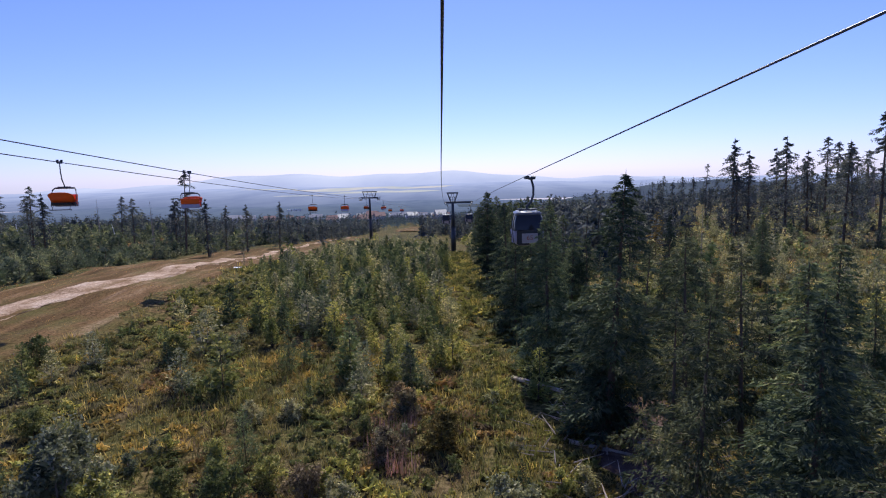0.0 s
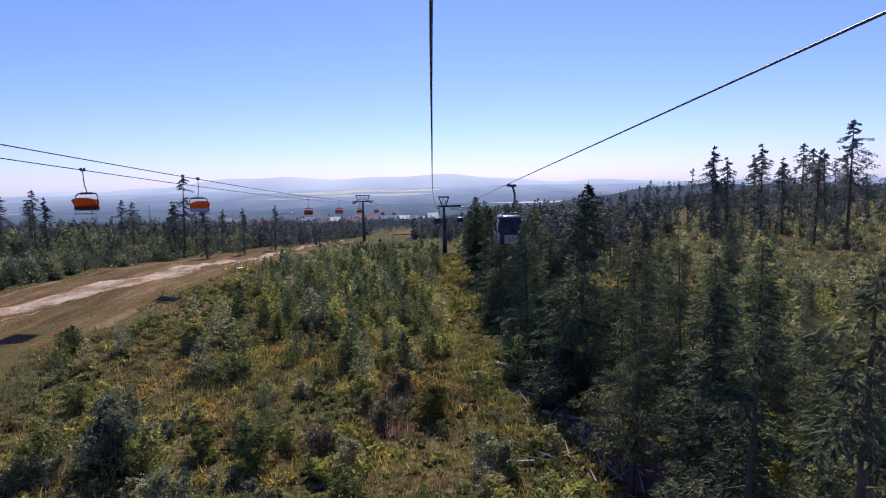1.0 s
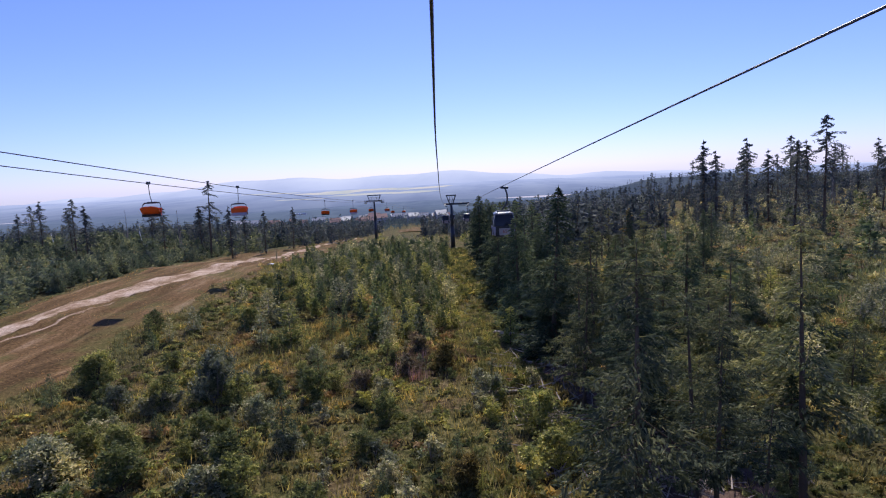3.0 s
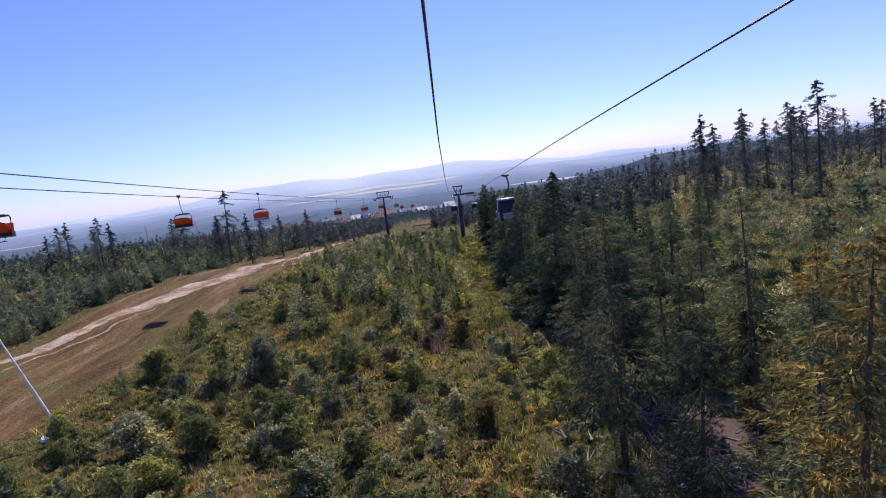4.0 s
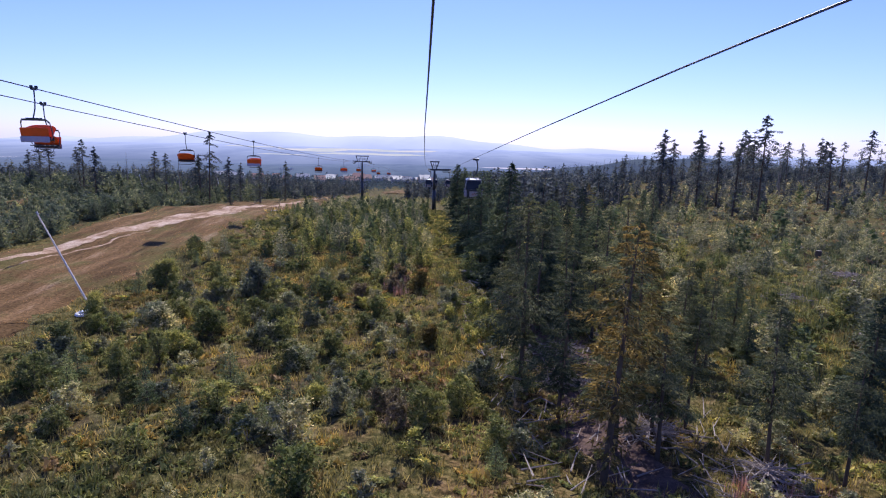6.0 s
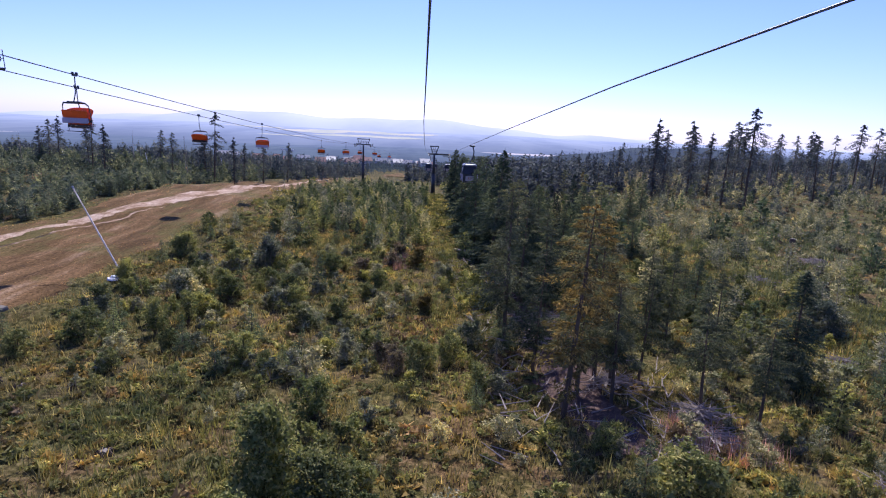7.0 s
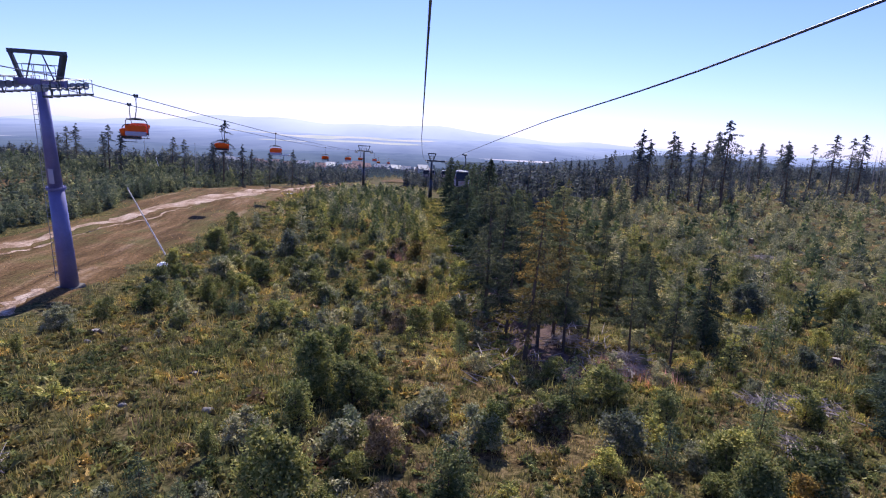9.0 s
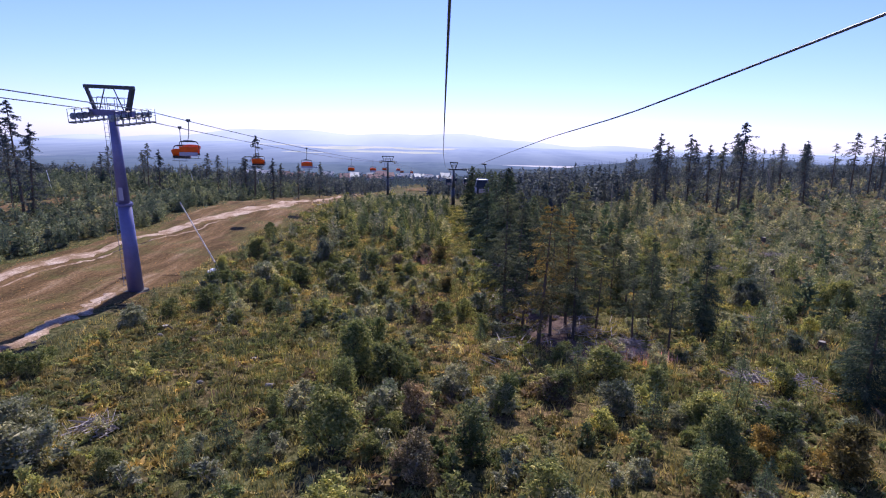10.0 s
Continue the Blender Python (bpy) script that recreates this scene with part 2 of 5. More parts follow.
# ---- mesh tools ----
def mesh_arrays(name, v, f, mats, idx=None, smooth=False):
    me = bpy.data.meshes.new(name)
    v, f = np.asarray(v, np.float32), np.asarray(f, np.int32)
    k = f.shape[1]
    me.vertices.add(len(v))
    me.vertices.foreach_set("co", v.ravel())
    me.loops.add(f.size)
    me.loops.foreach_set("vertex_index", f.ravel())
    me.polygons.add(len(f))
    me.polygons.foreach_set("loop_start", np.arange(0, f.size, k, dtype=np.int32))
    me.polygons.foreach_set("loop_total", np.full(len(f), k, np.int32))
    if idx is not None:
        me.polygons.foreach_set("material_index", np.asarray(idx, np.int32))
    if smooth:
        me.polygons.foreach_set("use_smooth", np.ones(len(f), bool))
    for m in mats:
        me.materials.append(m)
    me.update(calc_edges=True)
    return me


def part(name, bm, mat, parent=None, label="", smooth=False):
    me = bpy.data.meshes.new(name)
    bm.to_mesh(me)
    bm.free()
    for p in me.polygons:
        p.use_smooth = smooth
    me.materials.append(mat)
    ob = new(name, me)
    ob.parent = parent
    if label:
        ob["label"] = label
    return ob


def box(bm, c, s, rot=None, bevel=0.0):
    r = bmesh.ops.create_cube(bm, size=1.0, matrix=Matrix.Translation(c) @ (rot.to_4x4() if rot else Matrix()) @ Matrix.Diagonal((*s, 1)))
    if bevel:
        es = list({e for v in r["verts"] for e in v.link_edges})
        bmesh.ops.bevel(bm, geom=es, offset=bevel, segments=2, affect='EDGES')


def bar(bm, a, b, r, r2=None, n=8):
    a, b = Vector(a), Vector(b)
    q = (b - a).to_track_quat('Z', 'Y').to_matrix().to_4x4()
    bmesh.ops.create_cone(bm, cap_ends=True, segments=n, radius1=r, radius2=r if r2 is None else r2, depth=(b - a).length, matrix=Matrix.Translation((a + b) / 2) @ q)


def tube_along(bm, pts, r, n=8):
    """One unbroken round tube along a bent line."""
    pts = [Vector(p) for p in pts]
    dirs = [((pts[min(i + 1, len(pts) - 1)] - pts[max(i - 1, 0)]).normalized()) for i in range(len(pts))]
    side = dirs[0].orthogonal().normalized()
    rings = []
    for p, d in zip(pts, dirs):
        side = (side - d * side.dot(d)).normalized()
        up = d.cross(side)
        rings.append([bm.verts.new(p + (side * math.cos(2 * math.pi * k / n) + up * math.sin(2 * math.pi * k / n)) * r) for k in range(n)])
    for a, c in zip(rings, rings[1:]):
        for k in range(n):
            l = (k + 1) % n
            bm.faces.new((a[k], a[l], c[l], c[k]))
    bm.faces.new(list(reversed(rings[0])))
    bm.faces.new(rings[-1])


def put_all(template, places):
    """Many copies of one plant's triangles as one array. places: rows of x, y, z, size, turn, lean x, lean y, wide."""
    v, f, idx = template
    pl = np.asarray(places, np.float64)
    n = len(pl)
    c, s = np.cos(pl[:, 4])[:, None], np.sin(pl[:, 4])[:, None]
    x, y, z = v[:, 0][None] * pl[:, 7:8], v[:, 1][None] * pl[:, 7:8], v[:, 2][None]
    X, Y = c * x - s * y, s * x + c * y
    X, Y = X + pl[:, 5:6] * z, Y + pl[:, 6:7] * z
    out = np.stack([X, Y, np.broadcast_to(z, X.shape)], -1) * pl[:, 3][:, None, None] + pl[:, None, :3]
    faces = f[None] + (np.arange(n) * len(v))[:, None, None]
    return out.reshape(-1, 3), faces.reshape(-1, f.shape[1]), np.tile(idx, n)


def joined(name, groups, mats, label, category):
    """One object of kind stuff out of groups of (template, places)."""
    vs, fs, ids, own, base = [], [], [], [], 0
    for template, places in groups:
        if len(places):
            v, f, i = put_all(template, places)
            vs.append(v), fs.append(f + base), ids.append(i)
            own.append(np.repeat(np.random.default_rng(base + 5).random(len(places)), len(template[1])))
            base += len(v)
    ob = new(name, mesh_arrays(name, np.concatenate(vs), np.concatenate(fs), mats, np.concatenate(ids)))
    ob.data.attributes.new("plant", 'FLOAT', 'FACE').data.foreach_set("value", np.concatenate(own).astype(np.float32))
    return tagged(ob, label, category, kind="stuff")


# ---- the lie of the land ----
YS = (-200, -60, -20, 0, 33, 72, 127, 200, 400, 1000, 2200, 3500, 4000, 4900)
ZS = (9, 4.6, 3.0, 1.7, 0.7, -0.3, -4.2, -8.7, -24, -66, -84, -86, -84, -80)


def ease(a, b, v):
    t = np.clip((v - a) / (b - a), 0, 1)
    return t * t * (3 - 2 * t)


def height(x, y):
    x, y = np.asarray(x, float), np.asarray(y, float)
    b = np.interp(y, YS, ZS)
    b = b + 2.8 * np.exp(-((x + 30) / np.where(x > -30, 15, 36)) ** 2 - ((y - 65) / 42) ** 2)
    b = b + 3.0 * ease(55, 95, -x) * ease(20, 110, y) * (1 - ease(230, 420, y))
    s = ease(15, 110, x) * (1 - ease(0, 1, (y - 130 - 0.5 * x) / 200))
    b = b + (np.maximum(1.5 - 0.006 * y, b) - b) * s
    near = 1 - ease(150, 400, np.abs(y))
    b = b + near * (0.22 * np.sin(x * 0.31 + y * 0.17) * np.sin(y * 0.23 - x * 0.11) + 0.12 * np.sin(x * 0.9 + 1.3) * np.sin(y * 0.8))
    return b


def sheet(name, xs, ys, mat, lift=0.0, z=None):
    gx, gy = np.meshgrid(xs, ys)
    gz = height(gx, gy) + lift if z is None else z(gx, gy)
    v = np.stack([gx, gy, gz], -1).reshape(-1, 3)
    nx, ny = len(xs), len(ys)
    i = (np.arange(ny - 1)[:, None] * nx + np.arange(nx - 1)[None]).ravel()
    f = np.stack([i, i + 1, i + nx + 1, i + nx], -1)
    ob = new(name, mesh_arrays(name, v, f, [mat], smooth=True))
    return tagged(ob, kind="structure")


def steps(*runs):
    out = []
    for a, b, s in runs:
        out += list(np.arange(a, b, s))
    return np.array(out + [runs[-1][1]])


gx = steps((-2400, -400, 200), (-400, -100, 20), (-100, 100, 1.5), (100, 400, 20), (400, 2400, 200))
gy = steps((-200, -60, 10), (-60, 160, 1.5), (160, 400, 12), (400, 1000, 60))
ground = sheet("ground", gx, gy, GROUND)
tagged(ground, "uneven mountain meadow of green and brown herbs", "ground")

# ---- far country: forest, fields and blue hills ----
far_x = np.linspace(-4300, 4300, 90)
# the blue haze on these sheets is emission in their materials
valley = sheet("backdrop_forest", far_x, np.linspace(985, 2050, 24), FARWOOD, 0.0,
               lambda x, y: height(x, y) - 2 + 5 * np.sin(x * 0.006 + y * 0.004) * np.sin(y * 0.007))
tagged(valley, "dark valley forest with painted blue haze", "forest backdrop")
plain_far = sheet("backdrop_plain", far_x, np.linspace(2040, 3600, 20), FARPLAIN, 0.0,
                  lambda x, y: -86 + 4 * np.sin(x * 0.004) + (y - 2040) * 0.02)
tagged(plain_far, "plain of woods and fields with painted blue haze", "plain backdrop")
for fx, fy, fw, fd, turn in ((-560, 3120, 170, 130, 0.1), (-330, 2860, 170, 110, -0.1), (-110, 2800, 120, 90, 0.05), (-380, 3330, 230, 120, 0.0), (-70, 3180, 170, 120, 0.1), (-620, 2640, 110, 40, 0.0), (-900, 3300, 160, 70, 0.0)):
    bm = bmesh.new()
    ring = []
    for k in range(14):
        a = 2 * math.pi * k / 14
        x, y = fx + math.cos(a) * fw * (1 + 0.25 * math.sin(3 * a + fx)), fy + math.sin(a) * fd * (1 + 0.2 * math.sin(2 * a + fy))
        ring.append(bm.verts.new((x, y, -86 + 4 * math.sin(x * 0.004) + (y - 2040) * 0.02 + 3)))
    bm.faces.new(ring)
    tagged(part("backdrop_field", bm, FARFIELD), "pale field on the plain with painted haze", "field backdrop", kind="structure")


def hill_height(x, y):
    t = (y - 3400) / 1100
    top = -8 + 30 * np.sin(x * 0.0011 + 2.4) + 14 * np.sin(x * 0.0043 + 1) + 7 * np.sin(x * 0.011) - np.clip(x - 300, 0, 9e9) * 0.02 - np.clip(-x - 1600, 0, 9e9) * 0.03
    return -80 + (top + 80) * ease(0, 1, t) + 8 * np.sin(x * 0.009 + y * 0.006) * ease(0, 0.3, t) * (1 - t)


def ridge_height(x, y):
    top = 56 - 0.012 * np.abs(x - 480) + 5 * np.sin(x * 0.012) + 2.5 * np.sin(x * 0.041)
    return -78 + top * np.exp(-((y - 1330) / 190) ** 2) * ease(60, 560, x)


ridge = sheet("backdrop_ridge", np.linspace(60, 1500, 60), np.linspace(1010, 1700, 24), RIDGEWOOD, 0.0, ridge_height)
tagged(ridge, "dark wooded ridge with painted blue haze", "ridge backdrop")
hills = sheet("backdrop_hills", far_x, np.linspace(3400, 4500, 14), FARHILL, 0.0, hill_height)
tagged(hills, "pale blue hills with painted summer haze", "hills backdrop")

# ---- the ski run: dry grass and a pale dirt track ----
TRACK = ((-70, -46), (-40, -46), (-10, -44.5), (10, -42.5), (31, -39.5), (54, -35), (65, -32), (78, -30.5), (100, -32), (130, -38), (170, -37), (215, -32))


def track_x(y):
    ys, xs = zip(*TRACK)
    return np.interp(y, ys, xs)


def ribbon(name, ys, left, right, mat, lift, n=10, seed=3):
    rng = np.random.default_rng(seed)
    rows = []
    for y in ys:
        a, b = left(y) + rng.normal(0, 0.25), right(y) + rng.normal(0, 0.25)
        rows.append([(a + (b - a) * k / n, y) for k in range(n + 1)])
    r = np.array(rows)
    z = height(r[..., 0], r[..., 1]) + lift
    edge = np.ones(n + 1)
    edge[0] = edge[-1] = -1.5
    z = z - lift + lift * edge[None]
    v = np.concatenate([r, z[..., None]], -1).reshape(-1, 3)
    i = (np.arange(len(ys) - 1)[:, None] * (n + 1) + np.arange(n)[None]).ravel()
    f = np.stack([i, i + 1, i + n + 2, i + n + 1], -1)
    return tagged(new(name, mesh_arrays(name, v, f, [mat], smooth=True)), kind="structure")


run_ys = np.arange(-70, 215, 1.2)
run_left = lambda y: float(track_x(y) - np.interp(y, (0, 20, 45, 64, 85, 110, 145, 190, 215), (4, 4, 6, 12, 17, 21, 17, 7, 5)) + 1.2 * math.sin(y * 0.21))
run_right = lambda y: float(np.interp(y, (-70, 0, 10, 50, 77, 110, 150, 190, 215), (-26, -27, -25, -24.5, -23.5, -25, -27, -25.5, -27)) + 0.8 * math.sin(y * 0.33) + 0.5 * math.sin(y * 0.9))
tagged(ribbon("piste_grass", run_ys, run_left, run_right, DRY, 0.08, 14), "ski run of dry brown grass", "grass")
tagged(ribbon("dirt_track", run_ys, lambda y: float(track_x(y) - 1.0 - 0.5 * math.sin(y * 0.15)), lambda y: float(track_x(y) + 1.1 + 3.2 * math.exp(-((y - 60) / 13) ** 2) + 0.5 * math.sin(y * 0.4)), DIRT, 0.16, 8, 5),
       "pale dirt track down the ski run", "dirt track")
for o, w in ((2.8, 0.3),):
    tagged(ribbon("wheel_rut", np.arange(-60, 120, 1.0), lambda y, o=o, w=w: float(track_x(y) + o - w + 0.4 * math.sin(y * 0.13 + o)), lambda y, o=o, w=w: float(track_x(y) + o + w * math.sin(y * 0.31 + o) + 0.4 * math.sin(y * 0.13 + o)), DIRT, 0.13, 3, 40),
           "faint worn rut in the dry grass", "dirt track")
tagged(ribbon("worn_dirt", np.arange(-14, 3.5, 0.7), lambda y: float(-29.3 - 0.12 * y), lambda y: float(-27.9 - 0.09 * y), DIRT, 0.17, 5, 8), "worn patch of pale stony dirt", "dirt")


# ---- plants: the kinds ----
def kite(vs, fs, p, d, side, length, width):
    i = len(vs)
    p, d, side = Vector(p), Vector(d), Vector(side)
    vs += [p, p + d * (length * 0.4) + side * width, p + d * length, p + d * (length * 0.4) - side * width]
    fs += [(i, i + 1, i + 2), (i, i + 2, i + 3)]


def blade(vs, fs, p, d, side, length, width):
    i = len(vs)
    p, d, side = Vector(p), Vector(d), Vector(side)
    vs += [p - side * width, p + side * width, p + d * length]
    fs.append((i, i + 1, i + 2))


def arr(vs, fs, idx=0):
    return np.array([tuple(v) for v in vs]), np.array(fs), np.full(len(fs), idx)


def cone_tris(vs, fs, a, b, ra, rb, n=6):
    a, b = Vector(a), Vector(b)
    q = (b - a).to_track_quat('Z', 'Y')
    i = len(vs)
    for p, r in ((a, ra), (b, rb)):
        for k in range(n):
            t = 2 * math.pi * k / n
            vs.append(p + q @ Vector((math.cos(t) * r, math.sin(t) * r, 0)))
    for k in range(n):
        l = (k + 1) % n
        fs += [(i + k, i + l, i + n + l), (i + k, i + n + l, i + n + k)]


def blades(p, d, length, width, rg):
    """Many pointed needle sprays or leaves at once: places, ways, lengths and half widths."""
    d = d / np.linalg.norm(d, axis=1, keepdims=True)
    side = np.cross(d, rg.normal(size=d.shape))
    side /= np.linalg.norm(side, axis=1, keepdims=True) + 1e-9
    v = np.stack([p - side * width[:, None], p + side * width[:, None], p + d * length[:, None]], 1).reshape(-1, 3)
    return v, np.arange(len(v)).reshape(-1, 3)


def spruce_kind(seed, boughs, sprays, wide=0.2, bare=0.06, taper=0.8, droop=0.35, size=0.02, gap=0.1, wild=0.25):
    """A spruce one unit high: tapered trunk and drooping boughs, each a feathered fan of small needle sprays."""
    rg, rnd = np.random.default_rng(seed), random.Random(seed)
    tv, tf, cv = [], [], []
    cone_tris(tv, tf, (0, 0, -0.03), (0, 0, 0.55), 0.013, 0.007, 7)
    cone_tris(tv, tf, (0, 0, 0.55), (0, 0, 0.99), 0.007, 0.001, 5)
    holes = [(rnd.uniform(bare, 0.9), rnd.uniform(0, 6.28), rnd.uniform(0.02, 0.05)) for k in range(int(gap * 60))]
    for k in range(boughs):
        u = ((k + rnd.random()) / boughs) ** 1.12
        z, az = bare + (0.985 - bare) * u, k * 2.4 + rnd.uniform(-0.5, 0.5)
        if any(abs(z - h) < w and math.cos(az - a) > 0.35 for h, a, w in holes):
            continue
        L = (wide * (1 - u) ** taper * (0.6 + 0.4 * min(1, u * 6)) + 0.01) * rnd.uniform(1 - 1.6 * wild, 1 + wild)
        c, sn, dr = math.cos(az), math.sin(az), droop * rnd.uniform(0.6, 1.3)
        if k % 2 == 0:
            cone_tris(tv, tf, (0, 0, z), (c * L * 0.8, sn * L * 0.8, z - L * dr * 0.5), 0.0018, 0.0006, 3)
        n = max(8, int(sprays * (0.3 + 0.7 * L / wide)))
        t = rg.random(n) ** 0.65
        lat = (rg.random(n) - 0.5) * 0.95 * L * (1.12 - t) * np.minimum(1, t * 3 + 0.25)
        q = L * (0.12 * t - dr * t * t + 0.16 * np.maximum(0, t - 0.8)) - np.abs(lat) * 0.22 + rg.normal(0, 0.1 * size + 0.02 * L, n)
        p = np.stack([c * L * t - sn * lat, sn * L * t + c * lat, z + q], 1)
        f, g = rg.uniform(0.1, 0.9, n), np.sign(lat) * rg.uniform(0.1, 0.8, n)
        d = np.stack([c * f - sn * g, sn * f + c * g, rg.uniform(-0.9, 0.2, n)], 1)
        cv.append(blades(p, d, size * rg.uniform(0.6, 1.4, n) * (1.1 - 0.45 * u), size * rg.uniform(0.1, 0.2, n) * (1.1 - 0.4 * u), rg)[0])
    v = np.concatenate(cv)
    leader = []
    kite(leader, [], (0, 0, 0.94), (0, 0, 1), (1, 0, 0), 0.07, 0.005)
    v = np.concatenate([v, np.array([tuple(leader[i]) for i in (0, 1, 2, 0, 2, 3)])])
    return arr(tv, tf, 0), (v, np.arange(len(v)).reshape(-1, 3), np.full(len(v) // 3, 1))


def soft_kind(seed, n, wide, size, taper=0.8, round_top=0.0, bare=0.02):
    """A small bushy tree one unit high as it shows from afar: a leaning stem under a loose heap of sprays."""
    rg = np.random.default_rng(seed)
    tv, tf = [], []
    cone_tris(tv, tf, (0, 0, -0.03), (0, 0, 0.9), 0.014, 0.003, 3)
    u = rg.random(n) ** 1.15
    prof = (1 - round_top) * (1 - u) ** taper + round_top * np.sqrt(np.clip(1 - (2 * u - 0.85) ** 2 / 1.33, 0, 1)) + 0.03
    az, r = rg.uniform(0, 6.283, n), wide * prof * rg.random(n) ** 0.45
    lump = 1 + 0.28 * np.sin(az * 3 + u * 17 + seed) + 0.18 * np.sin(az * 5 - u * 29)
    p = np.stack([np.cos(az) * r * lump, np.sin(az) * r * lump, bare + (0.97 - bare) * u], 1)
    d = np.stack([np.cos(az), np.sin(az), rg.uniform(-0.5, 1.3, n)], 1) + rg.normal(0, 0.35, (n, 3))
    core = np.arange(n) % 5 == 0
    p[core, :2] *= 0.45
    grow = np.where(core, 1.8, 1.0)
    v, f = blades(p, d, size * rg.uniform(0.6, 1.5, n) * (1.15 - 0.5 * u) * grow, size * rg.uniform(0.25, 0.45, n) * (1.1 - 0.4 * u) * grow, rg)
    return arr(tv, tf, 0), (v, f, np.full(len(f), 1))


def pine_kind(seed, limbs, sprigs, wide, bare, thick=0.9):
    """A tall old conifer one unit high: trunk, uneven limbs and loose sprays of needles with gaps between them."""
    rnd = random.Random(seed)
    tv, tf, cv, cf = [], [], [], []
    cone_tris(tv, tf, (0, 0, -0.03), (0, 0, 0.5), 0.014, 0.0095, 6)
    cone_tris(tv, tf, (0, 0, 0.5), (0, 0, 0.98), 0.0095, 0.0015, 5)
    holes = [(rnd.uniform(bare, 0.95), rnd.uniform(0, 6.28)) for k in range(6)]
    for k in range(limbs):
        u = (k + rnd.random()) / limbs
        z, az = bare + (0.985 - bare) * u, rnd.uniform(0, 6.28)
        if any(abs(z - h) < 0.035 and math.cos(az - a) > 0.1 for h, a in holes):
            continue
        L = (wide * (1 - u) ** thick * (0.5 + 0.5 * min(1, u * 3)) + 0.008) * rnd.choice((0.4, 0.7, 0.9, 1.0, 1.1, 1.3))
        out, rise = Vector((math.cos(az), math.sin(az), 0)), rnd.uniform(-0.6, 0.05)
        base = Vector((0, 0, z))
        end = base + out * L + Vector((0, 0, L * rise))
        cone_tris(tv, tf, base, end, 0.0022, 0.0008, 3)
        for j in range(sprigs):
            s = rnd.random() ** 0.8
            p = base.lerp(end, s) + Vector((rnd.gauss(0, 1), rnd.gauss(0, 1), rnd.gauss(-0.5, 0.5))) * (0.002 + L * 0.07)
            d = (out * rnd.uniform(-0.2, 1.0) + Vector((rnd.gauss(0, 0.6), rnd.gauss(0, 0.6), rnd.uniform(-1.0, 0.25)))).normalized()
            blade(cv, cf, p, d, d.cross(Vector((rnd.gauss(0, 1), rnd.gauss(0, 1), rnd.gauss(0, 1)))).normalized(), rnd.uniform(0.012, 0.03), 0.0042)
    kite(cv, cf, (0, 0, 0.95), (0, 0, 1), (1, 0, 0), 0.05, 0.004)
    return arr(tv, tf, 0), arr(cv, cf, 1)


def shrub_kind(seed, clumps, leaves, size, spread=0.5, tall=1.0, stems=True):
    """A leafy shrub one unit high: several stems and clumps of small leaves with gaps."""
    rnd, rg = random.Random(seed), np.random.default_rng(seed)
    tv, tf, cv = [], [], []
    for c in range(clumps):
        az, u = rnd.uniform(0, 6.283), (c + rnd.random()) / clumps
        rad = spread * rnd.uniform(0.2, 1.0) * (1.1 - 0.75 * abs(u - 0.35))
        ctr = Vector((math.cos(az) * rad, math.sin(az) * rad, (0.15 + 0.72 * u) * tall))
        if c % 2 == 0 and (stems or c == 0):
            if not tv:
                tv += [Vector((0.02, 0, -0.03)), Vector((-0.01, 0.017, -0.03)), Vector((-0.01, -0.017, -0.03))]
            i = len(tv)
            tv += [ctr + Vector((0.005, 0, 0)), ctr + Vector((-0.003, 0.005, 0)), ctr + Vector((-0.003, -0.005, 0))]
            for a, b in ((0, 1), (1, 2), (2, 0)):
                tf += [(a, b, i + b), (a, i + b, i + a)]
        rr = rnd.uniform(0.13, 0.25) * (1.15 - 0.4 * u)
        d = rg.normal(size=(leaves, 3))
        d /= np.linalg.norm(d, axis=1, keepdims=True)
        p = np.array(ctr) + d * (1, 1, 0.85) * (rr * rg.uniform(0.35, 1.1, leaves))[:, None]
        p[:, 2] = np.where(p[:, 2] < 0.02, 0.02 + rg.random(leaves) * 0.1, p[:, 2])
        w = rg.normal(size=(leaves, 3)) * (1, 1, 0.6) + (0, 0, 0.3)
        grow = np.where(np.arange(leaves) % 9 == 0, 2.2, 1.0)
        p = np.where(grow[:, None] > 1, np.array(ctr) + (p - np.array(ctr)) * 0.45, p)
        cv.append(blades(p, w, size * rg.uniform(0.7, 1.4, leaves) * grow, size * 0.4 * grow, rg)[0])
    v = np.concatenate(cv)
    return arr(tv, tf, 0), (v, np.arange(len(v)).reshape(-1, 3), np.full(len(v) // 3, 1))


def tier_kind(seed, tiers, arms, wide, bare=0.03):
    """A small conifer one unit high as it shows from afar: tiers of broad drooping boughs."""
    rnd = random.Random(seed)
    tv, tf, cv, cf = [], [], [], []
    cone_tris(tv, tf, (0, 0, -0.03), (0, 0, 0.9), 0.014, 0.003, 3)
    for r in range(tiers):
        u = r / tiers
        z, reach = bare + (0.97 - bare) * (u + 0.8 / tiers), wide * (1 - u) ** 0.8 + 0.02
        for k in range(arms):
            az = 2 * math.pi * (k + rnd.random() * 0.7) / arms + r * 0.7
            L = reach * rnd.uniform(0.65, 1.25)
            d = Vector((math.cos(az), math.sin(az), -rnd.uniform(0.35, 0.9))).normalized()
            kite(cv, cf, (0, 0, z), d, Vector((-math.sin(az), math.cos(az), rnd.uniform(-0.5, 0.5))).normalized(), L * 1.25, L * rnd.uniform(0.26, 0.42))
    kite(cv, cf, (0, 0, 0.85), (0, 0, 1), (1, 0, 0), 0.15, 0.016)
    return arr(tv, tf, 0), arr(cv, cf, 1)


